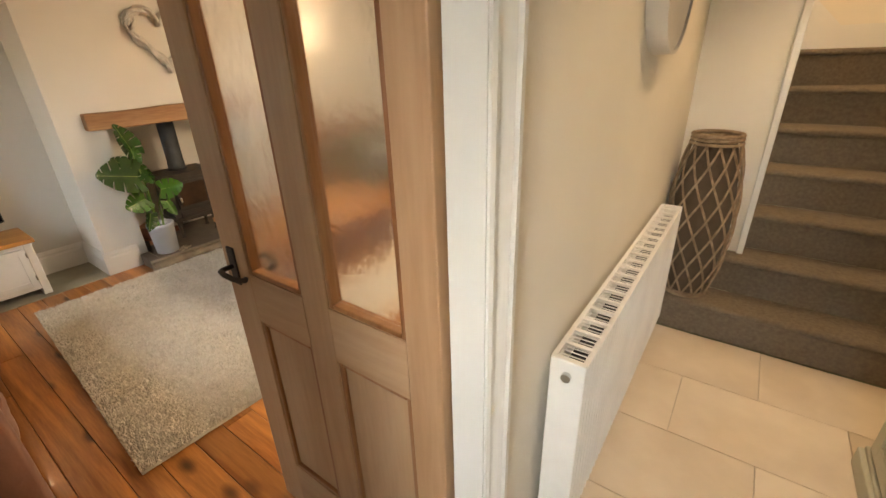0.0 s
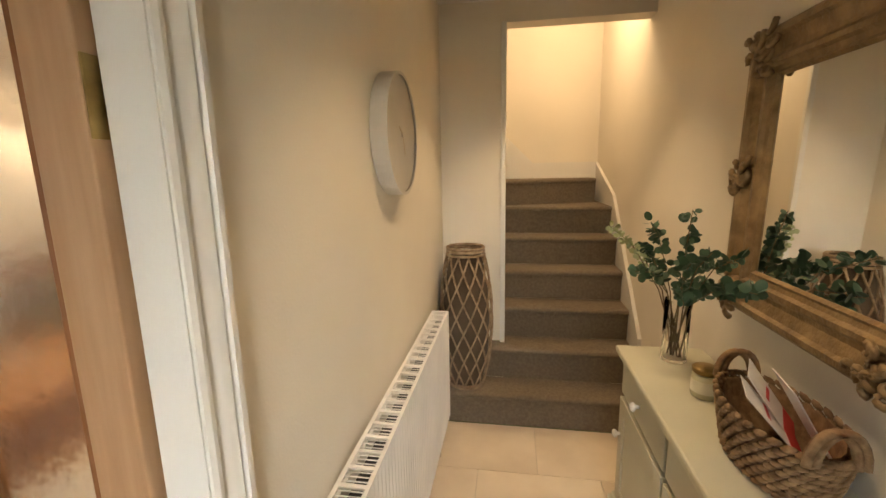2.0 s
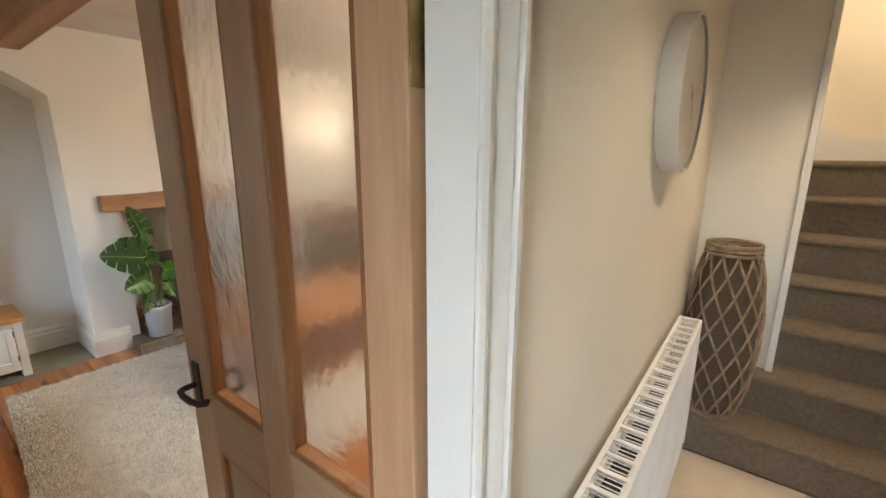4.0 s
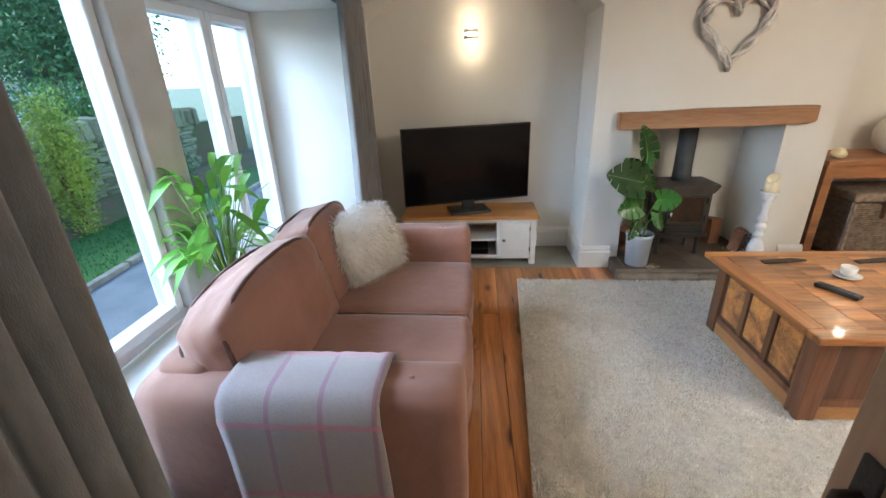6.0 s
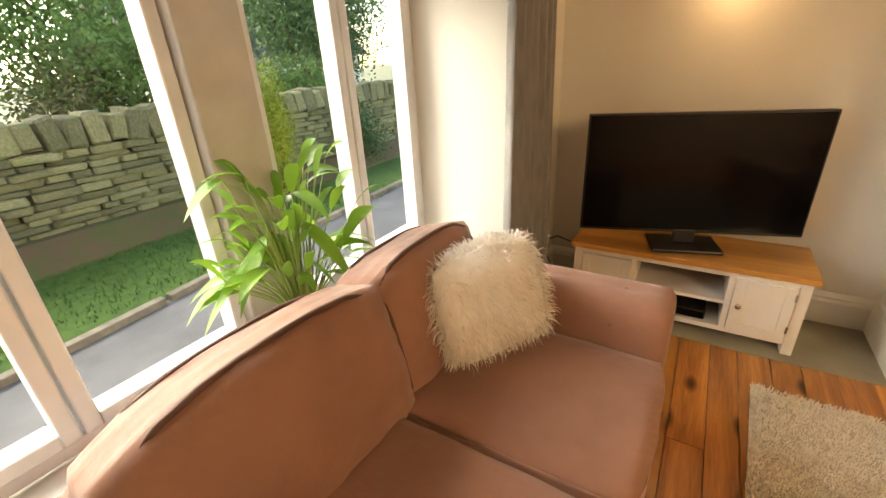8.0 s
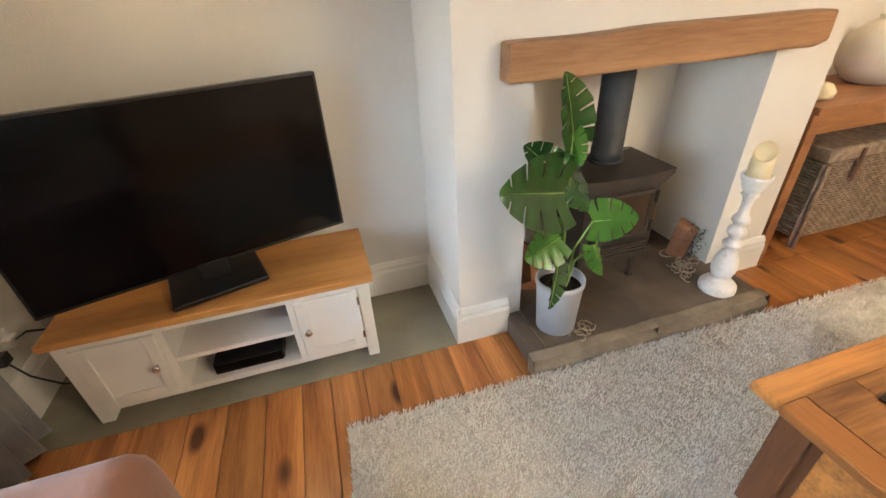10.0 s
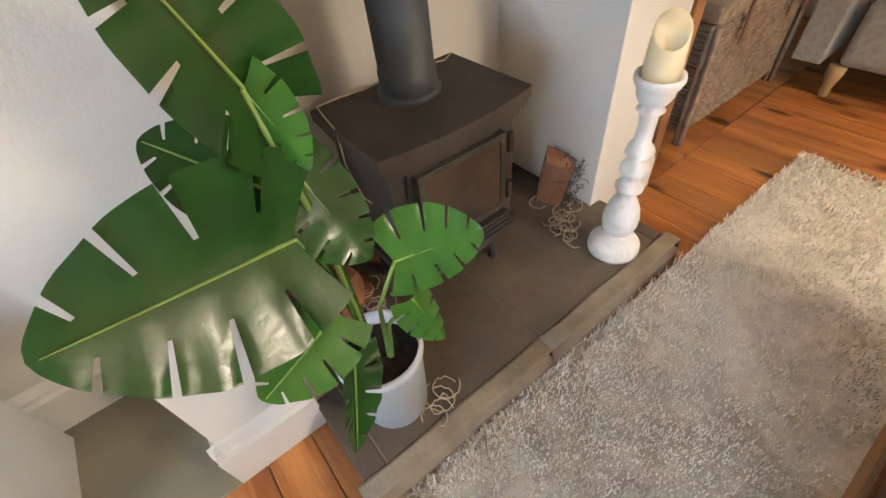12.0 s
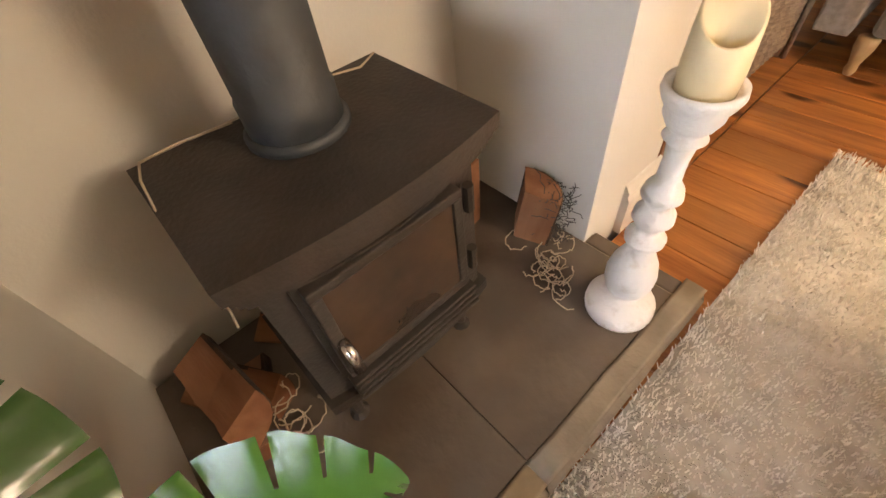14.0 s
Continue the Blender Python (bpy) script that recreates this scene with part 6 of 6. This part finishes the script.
part("floor", lathe([(0.001, DRT + 0.002), (0.085, DRT + 0.006)], BXC, BYC, 24), SEAG, bk)
for s in (-1, 1):
    for o in (-0.008, 0.008):
        pts = [(BXC + 0.045 * math.cos(math.pi * i / 10) + o, BYC + s * 0.19, DRT + 0.135 + 0.075 * math.sin(math.pi * i / 10)) for i in range(11)]
        part("handle", tube(pts, 0.0095, 7), SEAG, bk, smooth=True)
PAPER = mat("leaflet_paper", (0.75, 0.72, 0.70), None, 0.5, 7, 0.0)
RED = mat("leaflet_red", (0.55, 0.03, 0.03), None, 0.45, 7, 0.0)
for i, (dx, dy, rz_, tilt) in enumerate(((-0.03, -0.03, 70, 48), (0.0, 0.03, 62, 55), (0.02, -0.05, 80, 60))):
    lf = thing("leaflet", "white and red folded leaflet lying in the basket", "leaflet", BXC + dx, BYC + dy, DRT + 0.135 + 0.012 * i, group="leaflets")
    lf.matrix_world = pose(BXC + dx, BYC + dy, DRT + 0.14 + 0.012 * i, 0, 0, rz_) @ pose(0, 0, 0, tilt, 0, 0)
    part("sheet", box(-0.06, -0.09, 0, 0.06, 0.09, 0.002), PAPER, lf, local=True)
    part("red_panel", box(-0.06, -0.09, 0.0022, 0.06, -0.045, 0.003), RED, lf, local=True)
    part("text_bar", box(-0.03, 0.01, 0.0022, 0.035, 0.022, 0.003), RED, lf, local=True)

for x, y in ((0.05, 0.55), (0.05, 1.75), (0.05, 2.75)):
    dl = thing("downlight", "round white recessed ceiling downlight, lit", "downlight", x, y, 2.44, group="hall downlights")
    part("bezel", lathe([(0.032, 2.449), (0.045, 2.449), (0.045, 2.443), (0.036, 2.442), (0.032, 2.449)], x, y, 24, cap=False), WHITE, dl)
    part("lens", lathe([(0.0005, 2.4475), (0.031, 2.4475)], x, y, 20), BULB, dl)

# ---- garden ----
GRASS = mat("lawn", (0.075, 0.16, 0.022), (0.045, 0.11, 0.016), 0.95, 12, 0.9, 90)
PAVE = mat("paving", (0.17, 0.17, 0.165), (0.12, 0.12, 0.115), 0.7, 3, 0.2, 40)
EARTH = mat("earth_bank", (0.14, 0.085, 0.045), (0.09, 0.10, 0.03), 0.95, 5, 0.8, 20)
bm = bmesh.new()
bmesh.ops.create_grid(bm, x_segments=2, y_segments=2, size=400)
bmesh.ops.translate(bm, verts=bm.verts, vec=(0, 0, -0.16))
setting("ground", bm, mat("ground", (0.15, 0.17, 0.08), (0.1, 0.12, 0.06), 0.95, 2, 0.3, 10), "ground outside the house", "ground")
setting("patio", box(-9, -2.95, -0.2, 3, -0.95, -0.11), PAVE, "grey paved path under the window", "paving")
LAWN = [(-9.0, -3.05), (-3.4, -2.55), (-1.5, -2.35), (3.0, -2.3), (3.0, -3.95), (-9.0, -3.95)]
setting("lawn", prism([(x, y) for x, y in LAWN], 2, -0.2, -0.095), GRASS, "bright green lawn strip before the stone wall", "lawn")
rnd = random.Random(77)
gb = bmesh.new()
for _ in range(5000):
    x, y = rnd.uniform(-6, 0.5), rnd.uniform(-3.95, -2.6)
    hgt, a = rnd.uniform(0.02, 0.05), rnd.uniform(0, 6.28)
    c, s = 0.006 * math.cos(a), 0.006 * math.sin(a)
    gb.faces.new([gb.verts.new((x - c, y - s, -0.097)), gb.verts.new((x + c, y + s, -0.097)), gb.verts.new((x + rnd.uniform(-0.02, 0.02), y + rnd.uniform(-0.02, 0.02), -0.097 + hgt))])
whole("grass_blades", gb, GRASS, "short green grass blades of the lawn", "grass", kind="stuff")
for k in range(9):
    x = -8 + k * 1.25
    yy = -2.55 + (x + 3.4) * (0.09 if x < -3.4 else 0.1) + 0.0
    e = box(-0.61, -0.035, -0.2, 0.61, 0.035, -0.06, bevel=0.008)
    bmesh.ops.transform(e, matrix=pose(x + 0.6, yy + 0.09, 0, 0, 0, 5.2), verts=e.verts)
    setting("lawn_edging", e, KERBSTONE, "stone lawn edging", "kerb")
bank = prism([(-4.5, -0.2), (-3.75, -0.2), (-3.8, -0.08), (-4.1, 0.12), (-4.5, 0.14)], 0, -10, 4)
setting("planting_bank", bank, EARTH, "bare earth bank at the foot of the wall", "soil")

WALLST = mat("garden_stone", (0.27, 0.225, 0.14), (0.16, 0.18, 0.06), 0.9, 9, 0.6, 25, per=0.35)
gw = thing("dry_stone_wall", "mossy dry stone garden wall with upright coping stones", "garden wall", -4, -4.3, 0)
part("core", box(-10, -4.55, -0.1, 4, -4.32, 0.82), EARTH, gw)
rnd = random.Random(31)
STM = []
for i in range(7):
    bm = bmesh.new()
    bmesh.ops.create_cube(bm, size=1.0)
    bmesh.ops.bevel(bm, geom=bm.edges[:], offset=0.10, segments=1, affect="EDGES")
    for v in bm.verts:
        v.co += 0.10 * Vector((noise.noise(v.co * 3 + Vector((i, 0, 0))), noise.noise(v.co * 3 + Vector((0, i, 5))), noise.noise(v.co * 2.5 + Vector((0, 9, i)))))
    me = bpy.data.meshes.new("stone")
    bm.to_mesh(me)
    bm.free()
    me.materials.append(WALLST)
    STM.append(me)
z = 0.06
count = 0
while z < 0.83:
    hgt = rnd.uniform(0.045, 0.085)
    x = -8.2 + rnd.uniform(0, 0.2)
    while x < -1.4 and count < 300:
        w = rnd.uniform(0.14, 0.42)
        o = new("stone", rnd.choice(STM))
        o.parent = gw
        o.location = (x + w / 2 + 4, -4.30 + 4.3 + rnd.uniform(-0.02, 0.03), z + hgt / 2)
        o.scale = (w * 0.97, rnd.uniform(0.16, 0.24), hgt * 0.95)
        o.rotation_euler = (0, rnd.uniform(-0.03, 0.03), 0)
        x += w
        count += 1
    z += hgt
for k in range(42):
    o = new("coping_stone", rnd.choice(STM))
    o.parent = gw
    w = rnd.uniform(0.12, 0.2)
    o.location = (-8.2 + k * 0.17 + 4, 0.0, 0.83 + 0.12)
    o.scale = (w, 0.3, rnd.uniform(0.22, 0.32))
    o.rotation_euler = (0, rnd.uniform(-0.25, 0.25), 0)


def shrub(name, label, x, y, z, rx, ry, rz, n, size, material, seed, trunk=0.0):
    """Clumps of small leaves round a few limbs, with gaps and an uneven outline."""
    r = random.Random(seed)
    t = thing(name, label, "tree" if trunk else "shrub", x, y, z)
    tr = bmesh.new()
    limbs = []
    for i in range(6):
        a = r.uniform(0, 6.28)
        e = Vector((x + rx * 0.6 * math.cos(a), y + ry * 0.6 * math.sin(a), z + trunk + rz * r.uniform(0.5, 1.5)))
        add_tube(tr, [(x, y, z), (x + 0.02, y, z + trunk * 0.6 + 0.1), e], 0.03 + 0.04 * bool(trunk), 6, 0.008)
        limbs.append(e)
    part("trunk", tr, DARKWOOD, t)
    n, size = int(n * 2.0), size * 0.62
    verts, faces = [], []
    clumps = [Vector((x + rx * r.uniform(-1, 1), y + ry * r.uniform(-1, 1), z + trunk + rz * (1 + r.uniform(-1, 1)))) for _ in range(90)]
    clumps = [c for c in clumps if ((c.x - x) / rx) ** 2 + ((c.y - y) / ry) ** 2 + ((c.z - z - trunk - rz) / rz) ** 2 < 1.1]
    for i in range(n):
        c = r.choice(clumps)
        p = c + Vector((r.gauss(0, 1) * rx, r.gauss(0, 1) * ry, r.gauss(0, 1) * rz)) * 0.27
        d = Vector((r.uniform(-1, 1), r.uniform(-1, 1), r.uniform(-1, 1))).normalized()
        q = d.cross(Vector((r.uniform(-1, 1), r.uniform(-1, 1), 0.3))).normalized()
        s = size * r.uniform(0.6, 1.3)
        b = len(verts)
        verts += [tuple(p - t_) for p, t_ in ((p - d * s, Vector((x, y, z))), (p + q * s * 0.5, Vector((x, y, z))), (p + d * s, Vector((x, y, z))), (p - q * s * 0.5, Vector((x, y, z))))]
        faces.append((b, b + 1, b + 2, b + 3))
    me = bpy.data.meshes.new("crown")
    me.from_pydata(verts, [], faces)
    me.materials.append(material)
    c = new("crown", me)
    c.parent = t
    return t


LEAFA = mat("leaf_mid", (0.13, 0.24, 0.05), (0.07, 0.15, 0.03), 0.7, 3, 0.0)
LEAFB = mat("leaf_deep", (0.08, 0.17, 0.05), (0.045, 0.10, 0.03), 0.7, 3, 0.0)
LEAFY = mat("leaf_golden", (0.32, 0.36, 0.03), (0.2, 0.26, 0.03), 0.7, 3, 0.0)
shrub("conifer", "golden green upright conifer before the wall", -5.15, -3.75, 0.0, 0.20, 0.20, 0.62, 5000, 0.028, LEAFY, 3)
shrub("shrub", "leafy green shrub behind the wall", -4.6, -5.4, 0.5, 0.8, 0.5, 0.75, 5000, 0.05, LEAFA, 5)
shrub("shrub", "russet tinged shrub behind the wall", -4.0, -5.3, 0.4, 0.5, 0.4, 0.6, 3000, 0.045, mat("leaf_russet", (0.16, 0.13, 0.05), (0.10, 0.13, 0.04), 0.7, 3, 0.0), 7)
shrub("tree", "leafy garden tree beyond the wall", -4.8, -7.5, -0.1, 1.5, 1.2, 1.5, 9000, 0.07, LEAFA, 9, 1.4)
shrub("tree", "leafy garden tree beyond the wall", -8.6, -6.6, -0.1, 1.1, 1.0, 1.3, 8000, 0.07, LEAFB, 12, 1.3)
shrub("tree", "tall tree in the far garden", -2.2, -9.0, -0.1, 1.8, 1.2, 1.8, 9000, 0.08, LEAFB, 14, 1.6)
shrub("tree", "tall tree in the far garden", -12.5, -11.0, -0.1, 2.6, 2.0, 2.4, 9000, 0.12, LEAFA, 18, 2.0)
shrub("shrub", "small shrub at the wall foot", -7.0, -4.0, 0.0, 0.3, 0.25, 0.35, 1800, 0.035, LEAFB, 21)
shrub("shrub", "leafy shrub growing over the wall", -7.0, -5.2, 0.5, 0.7, 0.4, 0.5, 3500, 0.05, LEAFA, 25)
RENDERW = mat("white_render", (0.66, 0.66, 0.64), (0.58, 0.58, 0.56), 0.9, 1, 0.2, 30)
SLATE = mat("roof_slate", (0.09, 0.10, 0.11), (0.06, 0.065, 0.07), 0.7, 6, 0.3, 20)
hs = thing("white_house", "white rendered house beyond the garden wall", "house", -11, -11.5, -0.16)
part("wall", box(-14.5, -15, -0.16, -7.6, -10.6, 1.75), RENDERW, hs)
part("roof", prism([(-15.2, 1.7), (-10.3, 1.7), (-10.35, 1.82), (-12.7, 3.4), (-15.2, 1.8)], 0, -14.7, -7.4), SLATE, hs)
for x in (-12.6, -9.6):
    wn_ = part("window", box(x, -10.62, 0.5, x + 0.9, -10.585, 1.4, bevel=0.01), UPVC, hs)
    part("pane", box(x + 0.06, -10.584, 0.56, x + 0.84, -10.578, 1.34), SCREEN, wn_)

# ---- boards and tiles ----
rnd = random.Random(19)
y = -0.46
while y < 5.19:
    w = rnd.uniform(0.105, 0.15)
    y1 = min(y + w, 5.2)
    x = -4.0
    cuts = [-4.0] + sorted(rnd.uniform(-3.3, -1.2) for _ in range(rnd.choice((0, 1, 1)))) + [-0.6]
    for a, b in zip(cuts, cuts[1:]):
        o = link("floorboard", box(a + 0.0008, y + 0.001, -0.022, b - 0.0008, y1 - 0.001, -rnd.uniform(0, 0.0018), bevel=0.0018, seg=1), PINE)
        o.parent = floor
    y = y1
fb2 = link("floorboard", box(-4.47, 3.09, -0.022, -4.003, 5.2, -0.001), PINE)
fb2.parent = floor
row = 0
yy = 2.990
while yy > -0.84:
    ya = max(yy - 0.40, -0.85)
    x = -0.53 - (0.0 if row % 2 else 0.3) + 0.275
    xs = [-0.529] + [q for q in (x, x + 0.6, x + 1.2) if -0.5 < q < HX - 0.03] + [HX - 0.001]
    for a, b in zip(xs, xs[1:]):
        o = link("tile", box(a + 0.0015, ya + 0.0015, -0.01, b - 0.0015, yy - 0.0015, -0.0002 * row - 0.0, bevel=0.0012, seg=1), TILE)
        o.parent = hall_floor
    yy = ya
    row += 1
